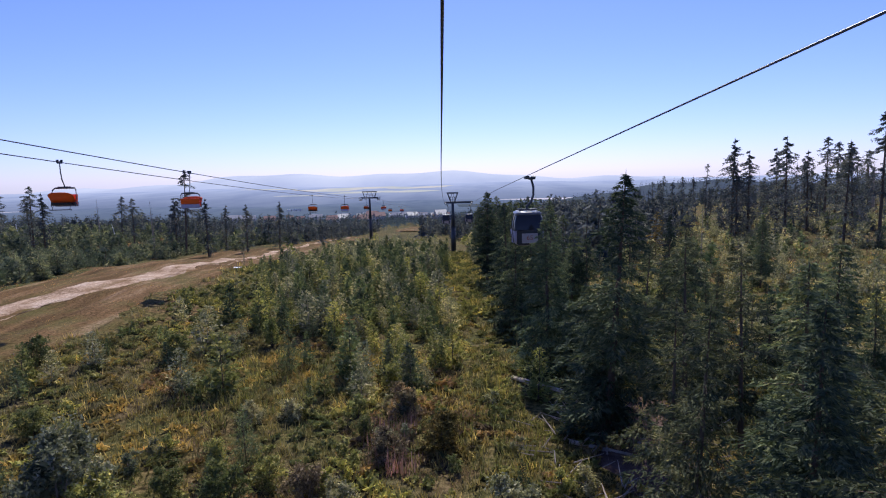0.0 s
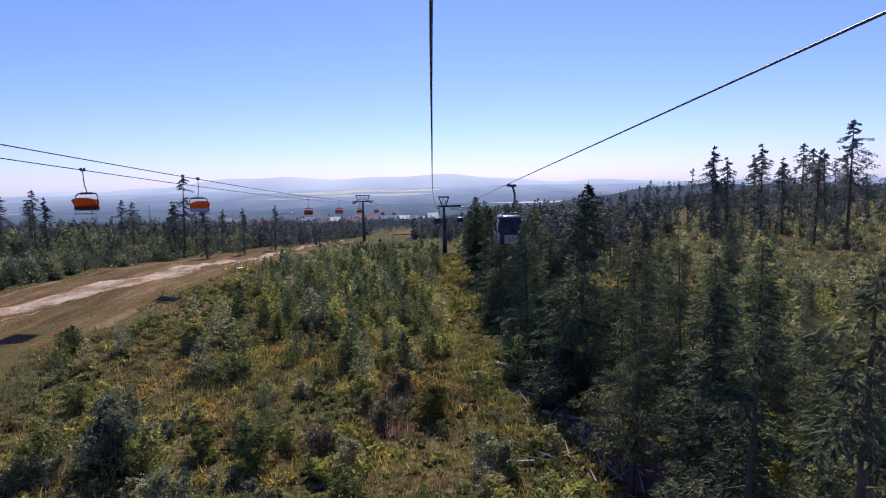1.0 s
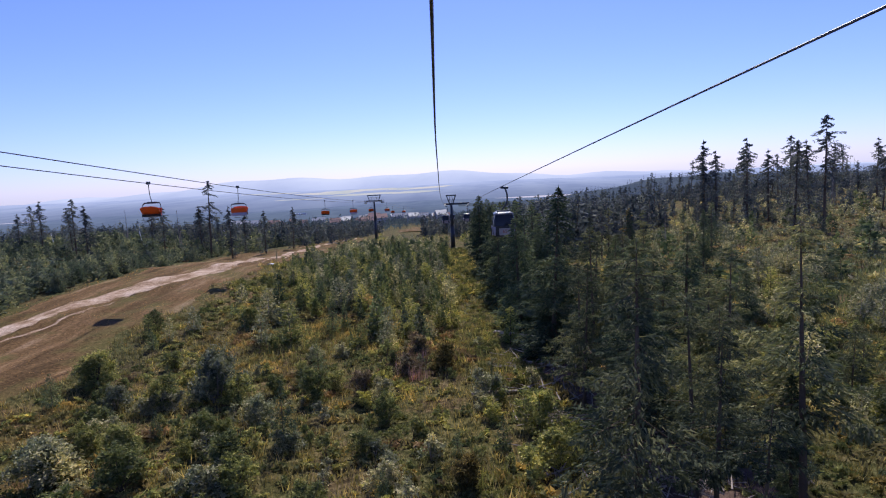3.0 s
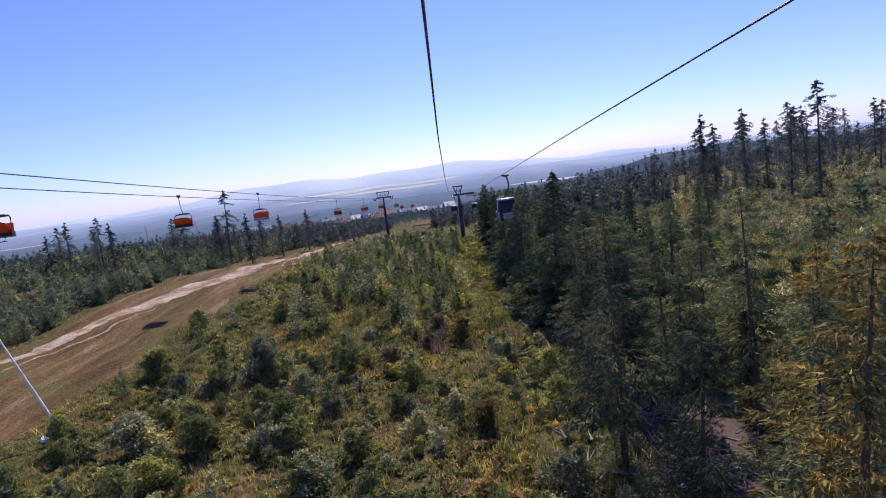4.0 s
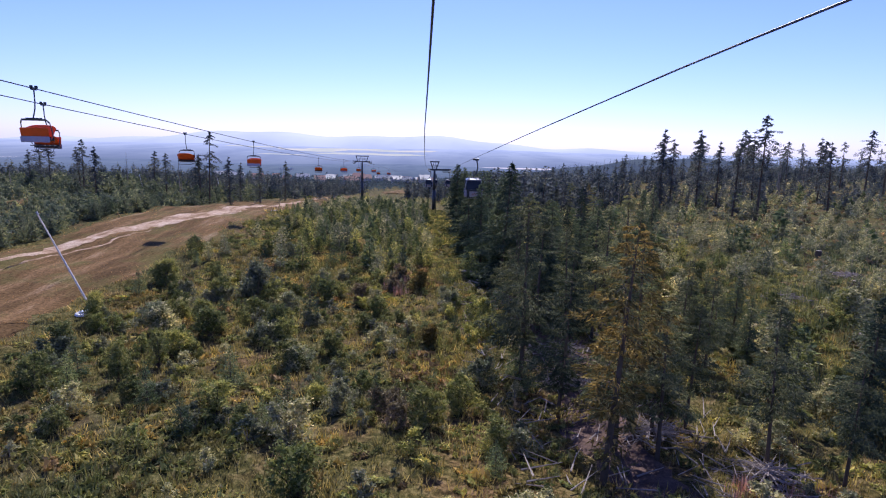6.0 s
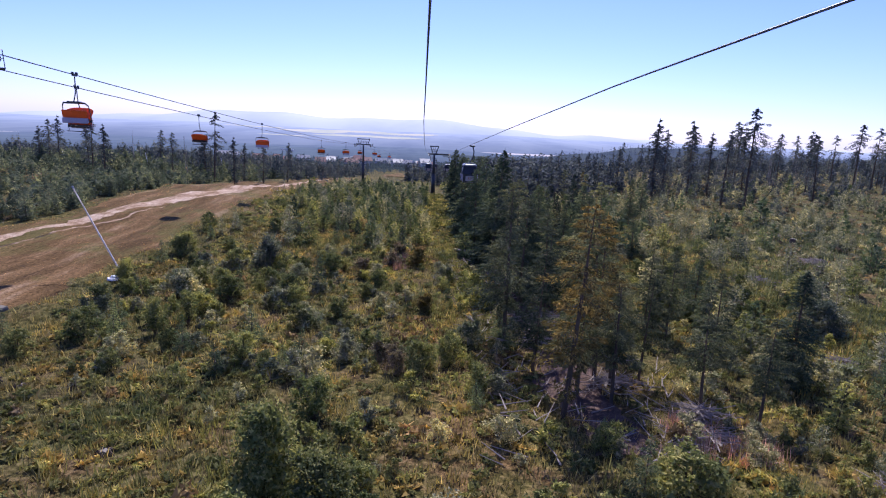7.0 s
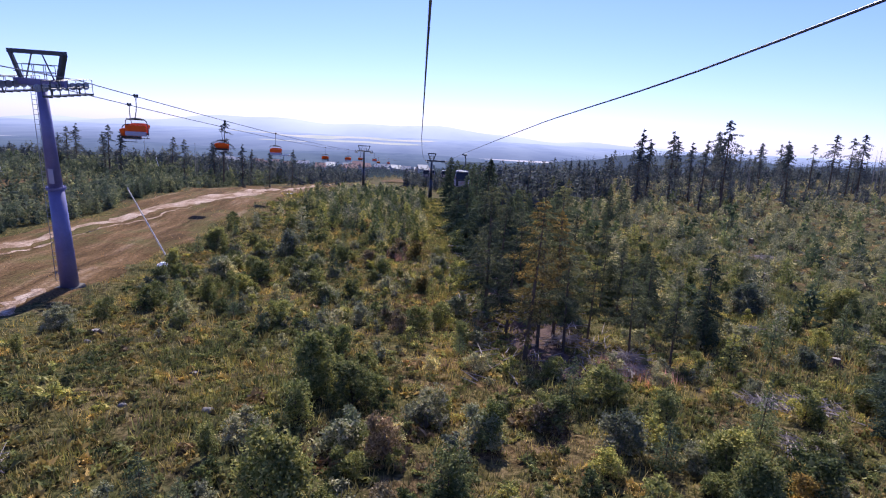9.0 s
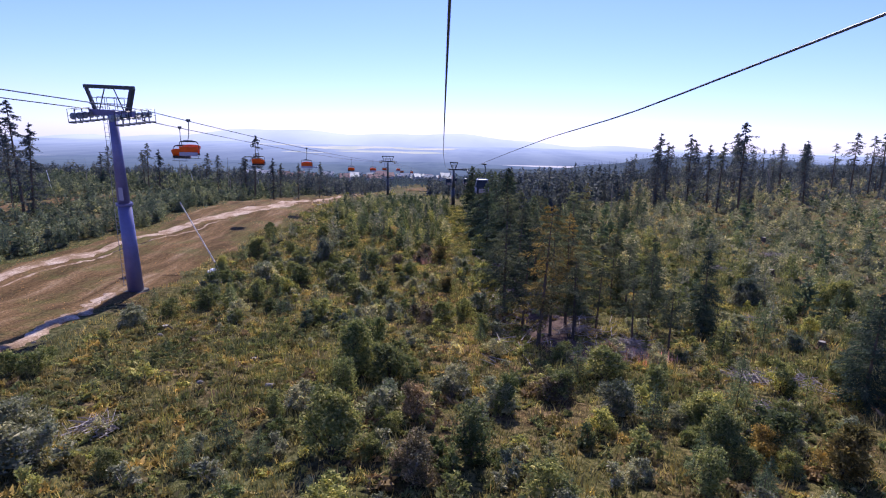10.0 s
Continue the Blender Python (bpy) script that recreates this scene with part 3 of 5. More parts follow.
def tuft_kind(seed, blades, lean, width):
    rnd = random.Random(seed)
    v, f = [], []
    for b in range(blades):
        az, i = rnd.uniform(0, 6.283), len(v)
        p = Vector((rnd.gauss(0, 0.22), rnd.gauss(0, 0.22), -0.03))
        s = Vector((-math.sin(az), math.cos(az), 0)) * width
        tip = p + Vector((math.cos(az) * lean * rnd.random(), math.sin(az) * lean * rnd.random(), rnd.uniform(0.5, 1.0)))
        v += [p - s, p + s, tip]
        f.append((i, i + 1, i + 2))
    return arr(v, f, 0)


def both(kind):
    """Trunk and crown as one template with two materials."""
    (tv, tf, ti), (cv, cf, ci) = kind
    return np.concatenate([tv, cv]), np.concatenate([tf, cf + len(tv)]), np.concatenate([ti, ci])


def plant_thing(name, kind, bark, leaf, label, category, group):
    """A plant of its own: an Empty at its foot with its trunk and its crown, one unit high, to be copied."""
    root = new(name)
    for nm, (v, f, i), m in (("trunk", kind[0], bark), ("crown", kind[1], leaf)):
        ob = new(nm, mesh_arrays(nm, v, f, [m]))
        ob.parent = root
    return tagged(root, label, category, group)


rng = np.random.default_rng(11)


def clear_of(x, y, wide=0.0):
    """True where nothing grows: the ski run."""
    return run_left(y) - wide < x < run_right(y) + wide and y < 215


def stand(root, x, y, size, wide=1.0, turn=None, lean=0.03):
    """Sets a copy of a plant on the ground."""
    t = rng.uniform(0, 360) if turn is None else turn
    m = pose(x, y, float(height(x, y)) - 0.05, math.degrees(rng.normal(0, lean)), math.degrees(rng.normal(0, lean)), t)
    ob = copy_thing(root, m)
    ob.scale = (size * wide, size * wide, size)
    return ob


def scatter(n, x0, x1, y0, y1, lo, hi, ok, lean=0.05, wide=(0.9, 1.2)):
    out = []
    while n > 0:
        n -= 1
        x, y = rng.uniform(x0, x1), rng.uniform(y0, y1)
        if ok(x, y):
            out.append((x, y, float(height(x, y)) - 0.05, rng.uniform(lo, hi) * rng.uniform(0.75, 1.1), rng.uniform(0, 6.28), rng.normal(0, lean), rng.normal(0, lean), rng.uniform(*wide)))
    return out

# ---- lift ropes and towers ----
def own_rope_x(y):
    return 0.05 + 2.0 * max(0.0, (y + 47) / 174) ** 2.6 - 0.03 * math.exp(-((y - 2) / 9) ** 2)


def gondola_rope_z(y):
    return 15.3 - 0.0712 * y if y <= 127 else 6.26 - 0.07 * (y - 127)


CHAIR_NEAR, CHAIR_FAR = -25.3, -29.9       # the two ropes of the chairlift


def chair_x(x, y):
    return x + 0.025 * (y - 4)


def chair_rope_z(y):
    if y < 4:
        return 18.0 + 0.035 * (4 - y)
    if y < 200:
        t = (y - 4) / 196
        return 18.0 + (4.9 - 18.0) * t - 4.0 * t * (1 - t)
    return 4.9 - 0.075 * (y - 200)


def rope(name, xf, zf, ys, r, label):
    bm = bmesh.new()
    tube_along(bm, [(xf(y), y, zf(y)) for y in ys], r, 6)
    return tagged(part(name, bm, ROPE), label, "cable")


rope("gondola_cable", own_rope_x, gondola_rope_z, list(range(-90, 128, 3)) + [127] + list(range(150, 420, 30)), 0.022, "dark twisted steel haul cable of the gondola lift")
rope("gondola_cable", lambda y: own_rope_x(y) + 5.5, lambda y: gondola_rope_z(y) + 0.08 + max(-0.17, min(0.0, (y + 16) * 0.014)) + 0.016 * max(0.0, -31 - y), list(range(-90, 128, 3)) + [127] + list(range(150, 420, 30)), 0.022, "dark twisted steel haul cable of the gondola lift")
for cx in (CHAIR_NEAR, CHAIR_FAR):
    rope("chairlift_cable", lambda y, c=cx: chair_x(c, y), chair_rope_z, list(range(-120, 4, 6)) + list(range(4, 200, 6)) + list(range(200, 420, 20)), 0.04, "steel haul cable of the chairlift")


def lift_tower(name, base, top_z, half, radius, paint, label, frame_up=True, platform=True, lean=0.0, off=0.0, top=0.86, twist=0.0):
    """A tubular lift tower: footing, tube, ladder, crossarm, sheave trains with wheels, catwalks and gantry."""
    bx, by, bz = base
    root = new(name)
    root.matrix_world = pose(bx, by, bz, lean, 0.5 if lean else 0, 0) @ Matrix.Rotation(radians(twist), 4, "Z")
    H = (top_z - bz) / math.cos(radians(lean))
    bm = bmesh.new()
    box(bm, (0, 0, 0.1), (radius * 2.4, radius * 2.4, 0.34), None, 0.05)
    part("footing", bm, plain_concrete, root)
    bm = bmesh.new()
    bar(bm, (0, 0, 0.3), (0, 0, H * 0.52), radius, radius * 0.82, 24)
    part("tube", bm, paint, root, "", True)
    bm = bmesh.new()
    bar(bm, (0, 0, H * 0.52), (0, 0, H), radius * 0.74, radius * 0.48, 24)
    part("tube", bm, paint, root, "", True)
    bm = bmesh.new()
    bar(bm, (0, 0, H * 0.515), (0, 0, H * 0.525), radius * 1.02, None, 24)
    for k in range(12):
        a = k * math.pi / 6
        bar(bm, (math.cos(a) * radius * 0.93, math.sin(a) * radius * 0.93, H * 0.51), (math.cos(a) * radius * 0.93, math.sin(a) * radius * 0.93, H * 0.532), 0.03, None, 6)
    part("flange", bm, paint, root)
    bm = bmesh.new()
    for sx in (-0.2, 0.2):
        bar(bm, (sx - radius - 0.28, -0.1, 0.5), (sx - radius * 0.55 - 0.28, -0.1, H), 0.022, None, 5)
    for k in range(int(H / 0.35)):
        z = 0.6 + k * 0.35
        o = -radius - 0.28 + radius * 0.45 * z / H
        bar(bm, (o - 0.2, -0.1, z), (o + 0.2, -0.1, z), 0.014, None, 4)
    part("ladder", bm, STEEL, root)
    bm = bmesh.new()
    box(bm, (off, 0, H + 0.1), (half * 2 + 0.6, 0.42, 0.45), None, 0.03)
    part("crossarm", bm, paint, root)
    for sx in (off - half, off + half):
        bm = bmesh.new()
        box(bm, (sx, 0, H + 0.02), (0.12, 4.2, 0.16))
        for k in range(4):
            box(bm, (sx, -1.8 + 1.2 * k, H - 0.14), (0.1, 0.95, 0.13))
        train = part("sheave_train", bm, DARKSTEEL, root)
        for k in range(8):
            bm = bmesh.new()
            bar(bm, (sx - 0.07, -2.1 + 0.6 * k, H - 0.1), (sx + 0.07, -2.1 + 0.6 * k, H - 0.1), 0.27, None, 14)
            bar(bm, (sx - 0.1, -2.1 + 0.6 * k, H - 0.1), (sx + 0.1, -2.1 + 0.6 * k, H - 0.1), 0.08, None, 8)
            part("wheel", bm, STEEL, train)
        if platform:
            o = 0.45 if sx > off else -0.45
            bm = bmesh.new()
            box(bm, (sx + o, 0, H - 0.62), (0.7, 3.8, 0.06))
            for k in range(7):
                box(bm, (sx + o, -1.8 + 0.6 * k, H - 0.68), (0.75, 0.06, 0.08))
            for k in (-1.2, 1.2):
                box(bm, (sx + o * 0.55, k, H - 0.32), (0.08, 0.08, 0.62))
            part("catwalk", bm, DARKSTEEL, root)
            bm = bmesh.new()
            for e in (-0.34, 0.34):
                for k in range(6):
                    bar(bm, (sx + o + e, -1.85 + 0.74 * k, H - 0.6), (sx + o + e, -1.85 + 0.74 * k, H + 0.4), 0.025, None, 5)
                for zz in (-0.1, 0.4):
                    bar(bm, (sx + o + e, -1.85, H + zz), (sx + o + e, 1.85, H + zz), 0.025, None, 5)
            part("railing", bm, DARKSTEEL, root)
    if frame_up:
        bm = bmesh.new()
        w = half * top
        box(bm, (0, 0, H + 2.15), (w * 2 + 0.5, 0.26, 0.3), None, 0.02)
        for s in (-1, 1):
            q = Vector((s * 0.35, 0, 1)).to_track_quat('Z', 'Y').to_matrix()
            box(bm, (s * (w - 0.25), 0, H + 1.15), (0.42 if s > 0 else 0.2, 0.24, 2.0), q)
            bar(bm, (s * w * 0.55, 0, H + 0.3), (s * w * 0.2, 0, H + 2.05), 0.05, None, 6)
        part("gantry", bm, DARKSTEEL, root)
        bm = bmesh.new()
        for s in (-1, 0, 1):
            bar(bm, (s * w * 0.45, 0.4, H + 0.3), (s * w * 0.45, 0.4, H + 1.3), 0.025, None, 5)
            bar(bm, (s * w * 0.45, -0.4, H + 0.3), (s * w * 0.45, -0.4, H + 1.3), 0.025, None, 5)
        for e in (-0.4, 0.4):
            bar(bm, (-w * 0.8, e, H + 1.3), (w * 0.8, e, H + 1.3), 0.025, None, 5)
            bar(bm, (-w * 0.8, e, H + 0.8), (w * 0.8, e, H + 0.8), 0.025, None, 5)
        part("railing", bm, DARKSTEEL, root)
    return tagged(root, label, "lift tower")


plain_concrete = plain("grey_concrete", (0.2, 0.185, 0.165), 0.9, 0, 0.2, 2.0, 0.3)
TOWER_Z = 17.6
tower = lift_tower("chairlift_tower", (-27.3, 4.0, float(height(-27.3, 4.0)) - 0.1), TOWER_Z, 1.8, 0.66, TUBE, "violet-grey tubular steel chairlift tower with catwalks beside the ski run", lean=6.5, twist=-14, top=1.2)
bm = bmesh.new()
box(bm, (0.35, -0.62, 9.2), (0.45, 0.03, 1.1))
part("sign_plate", bm, LILAC, tower, "small pale plate")
lift_tower("chairlift_tower", (chair_x(-27.4, 200), 200.0, float(height(-22.5, 200)) - 0.1), 5.1, 2.6, 0.55, DARKSTEEL, "dark chairlift tower farther down the ski run")
lift_tower("gondola_tower", (own_rope_x(127) + 1.5, 127.0, float(height(6.5, 127)) - 0.1), 6.5, 2.75, 0.55, DARKSTEEL, "dark gondola tower standing in young forest", True, False, 0.0, 1.25, 0.36)


# ---- chairs of the chairlift ----
def chair_thing():
    """Hanger with grip, roof frame, orange bubble, bench and footrest. It hangs from the origin and faces -y."""
    root = new("chairlift_chair")
    bm = bmesh.new()
    box(bm, (0, 0, -0.02), (0.2, 0.75, 0.2), None, 0.04)
    box(bm, (0, -0.3, 0.1), (0.3, 0.16, 0.22), None, 0.03)
    box(bm, (0, 0.3, 0.1), (0.3, 0.16, 0.22), None, 0.03)
    part("grip", bm, DARKSTEEL, root)
    bm = bmesh.new()
    tube_along(bm, [(0, 0, 0), (0, 0.02, -0.9), (0, 0.1, -1.4), (0, 0.3, -1.8), (0, 0.45, -2.1)], 0.06, 8)
    part("hanger", bm, DARKSTEEL, root)
    bm = bmesh.new()
    w = 1.5
    tube_along(bm, [(-w, 0.25, -2.35), (-w + 0.25, 0.4, -2.15), (w - 0.25, 0.4, -2.15), (w, 0.25, -2.35)], 0.07, 8)
    box(bm, (0, 0.35, -2.1), (1.5, 0.5, 0.16), None, 0.05)
    for s in (-1, 1):
        tube_along(bm, [(s * w, 0.25, -2.35), (s * (w + 0.08), 0.1, -3.0), (s * (w + 0.02), -0.1, -3.7)], 0.045, 6)
    part("frame", bm, DARKSTEEL, root)
    # bubble: a shell bowed from roof to knees
    nseg, mseg, vs, fs = 10, 8, [], []
    for i in range(nseg + 1):
        a = radians(-14 + 70 * i / nseg)
        for j in range(mseg + 1):
            u = -1 + 2 * j / mseg
            k = 1 - 0.22 * abs(u) ** 4
            vs.append((u * 1.56, 0.25 - 0.98 * math.cos(radians(75) - a) * k, -3.32 + 0.98 * math.sin(a) * k - 0.0))
    for i in range(nseg):
        for j in range(mseg):
            q = i * (mseg + 1) + j
            fs.append((q, q + 1, q + mseg + 2, q + mseg + 1))
    bub = new("bubble", mesh_arrays("bubble", vs, fs, [ORANGE], smooth=True))
    bub.parent = root
    sol = bub.modifiers.new("thick", 'SOLIDIFY')
    sol.thickness = 0.03
    bm = bmesh.new()
    box(bm, (0, 0.42, -3.0), (3.0, 0.1, 0.62), Euler((radians(-12), 0, 0)).to_matrix(), 0.04)
    part("backrest", bm, ORANGE, root)
    bm = bmesh.new()
    box(bm, (0, 0.05, -3.5), (3.0, 0.62, 0.14), Euler((radians(8), 0, 0)).to_matrix(), 0.05)
    seat = part("seat", bm, DARK, root)
    for k in range(6):
        bm = bmesh.new()
        box(bm, (-1.25 + 0.5 * k, 0.0, -3.4), (0.42, 0.5, 0.1), Euler((radians(8), 0, 0)).to_matrix(), 0.03)
        part("cushion", bm, DARK, seat)
    bm = bmesh.new()
    for s in (-1.1, 1.1):
        bar(bm, (s, -0.2, -3.5), (s, -0.55, -3.95), 0.03, None, 5)
    bar(bm, (-1.4, -0.55, -3.95), (1.4, -0.55, -3.95), 0.035, None, 6)
    for k in range(6):
        bar(bm, (-1.25 + 0.5 * k, -0.4, -3.95), (-1.25 + 0.5 * k, -0.72, -3.95), 0.03, None, 5)
    part("footrest", bm, DARKSTEEL, root)
    bm = bmesh.new()
    box(bm, (0, 0.44, -3.5), (3.02, 0.16, 0.42), None, 0.05)
    part("back_panel", bm, LILAC, root, "pale grey lower rear panel")
    for ob in root.children_recursive:
        ob.data.transform(Matrix.Diagonal((0.61, 0.82, 0.92, 1)))
    return tagged(root, "orange bubble chairlift chair hanging from the cable", "chairlift chair", "chairs on the chairlift")


first_chair = chair_thing()
ups = (20, 46, 128, 209, 290)
downs = (12, 58, 141, 222, 303)
for i, (cx, y, turn) in enumerate([(CHAIR_FAR, y, 0) for y in ups] + [(CHAIR_NEAR, y, 180) for y in downs]):
    m = pose(chair_x(cx, y), y, chair_rope_z(y), 0, 0, turn)
    if i == 0:
        first_chair.matrix_world = m
    else:
        copy_thing(first_chair, m)


# ---- gondola cabins ----
def loft(rings, mat, name, parent, label="", cap=(False, False), smooth=True, n=28, power=4.0):
    """Rounded-square rings (z, half x, half y) skinned into a shell."""
    vs, fs = [], []
    for z, hx, hy in rings:
        for k in range(n):
            t = 2 * math.pi * k / n
            c, s = math.cos(t), math.sin(t)
            vs.append((hx * math.copysign(abs(c) ** (2 / power), c), hy * math.copysign(abs(s) ** (2 / power), s), z))
    for i in range(len(rings) - 1):
        for k in range(n):
            l = (k + 1) % n
            fs.append((i * n + k, i * n + l, (i + 1) * n + l, (i + 1) * n + k))
    bm = bmesh.new()
    bv = [bm.verts.new(v) for v in vs]
    for f in fs:
        bm.faces.new([bv[i] for i in f])
    if cap[0]:
        bm.faces.new(list(reversed(bv[:n])))
    if cap[1]:
        bm.faces.new(bv[-n:])
    return part(name, bm, mat, parent, label, smooth)


def words(text, size, mat, name, parent, m, label=""):
    cu = bpy.data.curves.new(name, 'FONT')
    cu.body, cu.size, cu.align_x, cu.align_y, cu.extrude = text, size, 'CENTER', 'CENTER', 0.004
    tmp = bpy.data.objects.new(name, cu)
    scene.collection.objects.link(tmp)
    me = bpy.data.meshes.new_from_object(tmp.evaluated_get(bpy.context.evaluated_depsgraph_get()))
    bpy.data.objects.remove(tmp)
    me.materials.clear()
    me.materials.append(mat)
    ob = new(name, me)
    ob.parent, ob.matrix_local = parent, m
    if label:
        ob["label"] = label
    return ob


def cabin_thing():
    """Cabin floor at z = 0; hangs on a bent arm from a grip at z = 4.3."""
    root = new("gondola_cabin")
    body = loft([(0.0, 0.7, 0.75), (0.12, 0.86, 0.92), (0.5, 0.95, 1.03), (1.0, 0.99, 1.08)], LILAC, "body", root, "", (True, False), power=7.0)
    loft([(1.0, 0.97, 1.06), (1.5, 0.93, 1.0), (1.98, 0.8, 0.86)], GLASS, "window_band", root, "smoked dark windows", power=7.0)
    loft([(1.96, 0.83, 0.89), (2.06, 0.84, 0.9), (2.14, 0.7, 0.76)], ROOFGREY, "roof", root, "dark grey roof", (True, True), power=7.0)
    loft([(0.97, 1.0, 1.09), (1.03, 1.0, 1.09)], DARK, "belt_trim", root, "", power=7.0)
    for sx in (-1, 1):
        for sy in (-0.42, 0.42):
            bm = bmesh.new()
            tube_along(bm, [(sx * 0.92, sy * 0.95, 0.2), (sx * 1.0, sy, 0.98), (sx * 0.94, sy * 0.98, 1.5), (sx * 0.82, sy * 0.93, 1.98)], 0.02, 6)
            part("door_rail", bm, DARKSTEEL, root)
    plates = []
    for sy in (-1, 1):
        bm = bmesh.new()
        box(bm, (0, sy * 1.085, 0.55), (1.62, 0.08, 0.92), None, 0.04)
        panel = part("end_panel", bm, DARK, root)
        bm = bmesh.new()
        box(bm, (0, sy * 1.14, 0.5), (1.0, 0.03, 0.62), None, 0.01)
        plates.append(part("number_sign", bm, RUSTPLATE, root, "faded grey sign with the cabin number in dull red"))
    words("65", 0.42, DIGITRED, "number", plates[0], pose(0, -1.16, 0.52, 90, 0, 0))
    for sx in (-1, 1):
        face = pose(sx * 0.0, 0, 0) @ Matrix.Rotation(radians(90 * sx), 4, 'Z')
        bm = bmesh.new()
        box(bm, (sx * 0.985, 0, 0.55), (0.05, 0.8, 0.82), Euler((0, radians(4 * sx), 0)).to_matrix(), 0.01)
        dp = part("door_panel", bm, LILAC, root, "pale lilac panel with a band advertisement")
        bm = bmesh.new()
        box(bm, (sx * 1.015, 0, 0.9), (0.02, 0.8, 0.09))
        part("white_strip", bm, WHITE, dp)
        tilt = Matrix.Rotation(radians(-4), 4, 'X')
        at = lambda y, z: face @ pose(0, -1.02, 0) @ pose(y, 0, z, 90, 0, 0)
        words("R", 0.27, DARK, "lettering", dp, at(-0.22, 0.56))
        words("CK", 0.27, DARK, "lettering", dp, at(0.16, 0.56))
        bm = bmesh.new()
        bar(bm, (0, 0, 0), (0, 0, 0.012), 0.07, None, 14)
        bar(bm, (0, 0.08, 0), (0, 0.08, 0.012), 0.05, None, 12)
        box(bm, (0.01, 0.22, 0.006), (0.022, 0.26, 0.012))
        g = part("guitar_shape", bm, DARK, dp)
        g.matrix_local = at(-0.07, 0.5) @ pose(0, 0, 0.0)
        bm = bmesh.new()
        for k, (w, z) in enumerate(((0.16, 0.1), (0.3, 0.03), (0.26, -0.05))):
            box(bm, (0, z, 0.004), (w, 0.045, 0.008))
        l = part("logo_bars", bm, DARK, dp)
        l.matrix_local = at(0.0, 0.28)
    bm = bmesh.new()
    for s in (-0.55, 0.55):
        tube_along(bm, [(s, -0.7, 2.14), (s, -0.62, 2.3), (s, 0.62, 2.3), (s, 0.7, 2.14)], 0.03, 6)
    box(bm, (0, 0, 2.24), (1.1, 0.35, 0.12), None, 0.03)
    part("roof_rack", bm, DARKSTEEL, root)
    # four thin white panels laid on the dark roof
    for sx in (-0.4, 0.4):
        for sy in (-0.5, 0.5):
            bm = bmesh.new()
            box(bm, (sx, sy, 2.155), (0.52, 0.36, 0.03), None, 0.01)
            part("roof_panel", bm, WHITE, root, "white panel on the roof")
    bm = bmesh.new()
    tube_along(bm, [(0, 0, 2.2), (0, 0, 2.45), (0.28, 0, 2.75), (0.42, 0, 3.2), (0.42, 0, 3.7), (0.3, 0, 4.15), (0.05, 0, 4.3)], 0.075, 10)
    part("hanger", bm, DARKSTEEL, root)
    bm = bmesh.new()
    box(bm, (0, 0, 4.3), (0.3, 0.6, 0.2), None, 0.04)
    box(bm, (0.3, 0, 4.25), (0.5, 0.22, 0.16), None, 0.03)
    for s in (-0.32, 0.32):
        bar(bm, (0.35, s, 4.3), (0.5, s, 4.3), 0.09, None, 10)
    part("grip", bm, DARKSTEEL, root)
    return tagged(root, "pale lilac gondola cabin with smoked windows and dark roof", "gondola cabin", "gondola cabins on the cable")


ROOFGREY = plain("grey_cabin_roof", (0.12, 0.12, 0.14), 0.3, 0, 0.1)
RUSTPLATE = plain("faded_grey_sign", (0.36, 0.31, 0.29), 0.6)
DIGITRED = plain("dull_red_lettering", (0.3, 0.09, 0.06), 0.6)
cabin = cabin_thing()
other = lambda y: own_rope_x(y) + 5.5
for i, (xf, y) in enumerate(((other, 38.0), (own_rope_x, 132.0), (other, 150.0), (own_rope_x, 215.0), (other, 235.0))):
    m = pose(xf(y), y, gondola_rope_z(y) - 4.33, 0, 0, 0)
    if i == 0:
        cabin.matrix_world = m
    else:
        copy_thing(cabin, m)

# ---- snow lance, marker pole, fallen log ----
def marker_pole(x, y, tall):
    root = new("marker_pole")
    root.location = (x, y, float(height(x, y)))
    bm = bmesh.new()
    bar(bm, (0, 0, -0.1), (0.05, 0, tall), 0.06, 0.05, 8)
    part("pole", bm, POLE, root)
    bm = bmesh.new()
    box(bm, (-0.7, -0.6, 0.16), (1.0, 0.8, 0.3), None, 0.06)
    part("foot_box", bm, WHITE, root, "white box")
    return tagged(root, "yellowish pole and white box beside the ski run", "pole")


POLE = plain("weathered_yellow_pole", (0.45, 0.36, 0.16), 0.7)
marker_pole(-23.9, 72.0, 2.2)

CREAM = plain("cream_pole_paint", (0.78, 0.68, 0.56), 0.6)
lance = new("snow_lance")
lance.location = (-23.9, 13.2, float(height(-23.9, 13.2)))
bm = bmesh.new()
bar(bm, (0, 0, 0.0), (0, 0, 0.14), 0.62, 0.56, 20)
bar(bm, (-0.02, 0, 0.14), (-0.02, 0, 0.3), 0.34, 0.26, 16)
part("base", bm, WHITE, lance, "low round white base")
bm = bmesh.new()
bar(bm, (0.3, 0, 0.1), (0.3, -0.02, 1.02), 0.055, 0.05, 10)
bar(bm, (0.3, -0.11, 0.98), (0.3, 0.07, 0.98), 0.1, 0.1, 10)
part("joint", bm, DARKSTEEL, lance)
bm = bmesh.new()
bar(bm, (0.6, -0.16, 0.48), (-3.9, 2.15, 6.8), 0.075, 0.05, 10)
part("pole", bm, CREAM, lance, "long cream-coloured pole")
bm = bmesh.new()
bar(bm, (-3.9, 2.15, 6.8), (-4.02, 2.22, 7.0), 0.085, 0.075, 10)
part("nozzle_head", bm, STEEL, lance)
tagged(lance, "leaning white snowmaking lance on a white base in the grass", "snow lance")


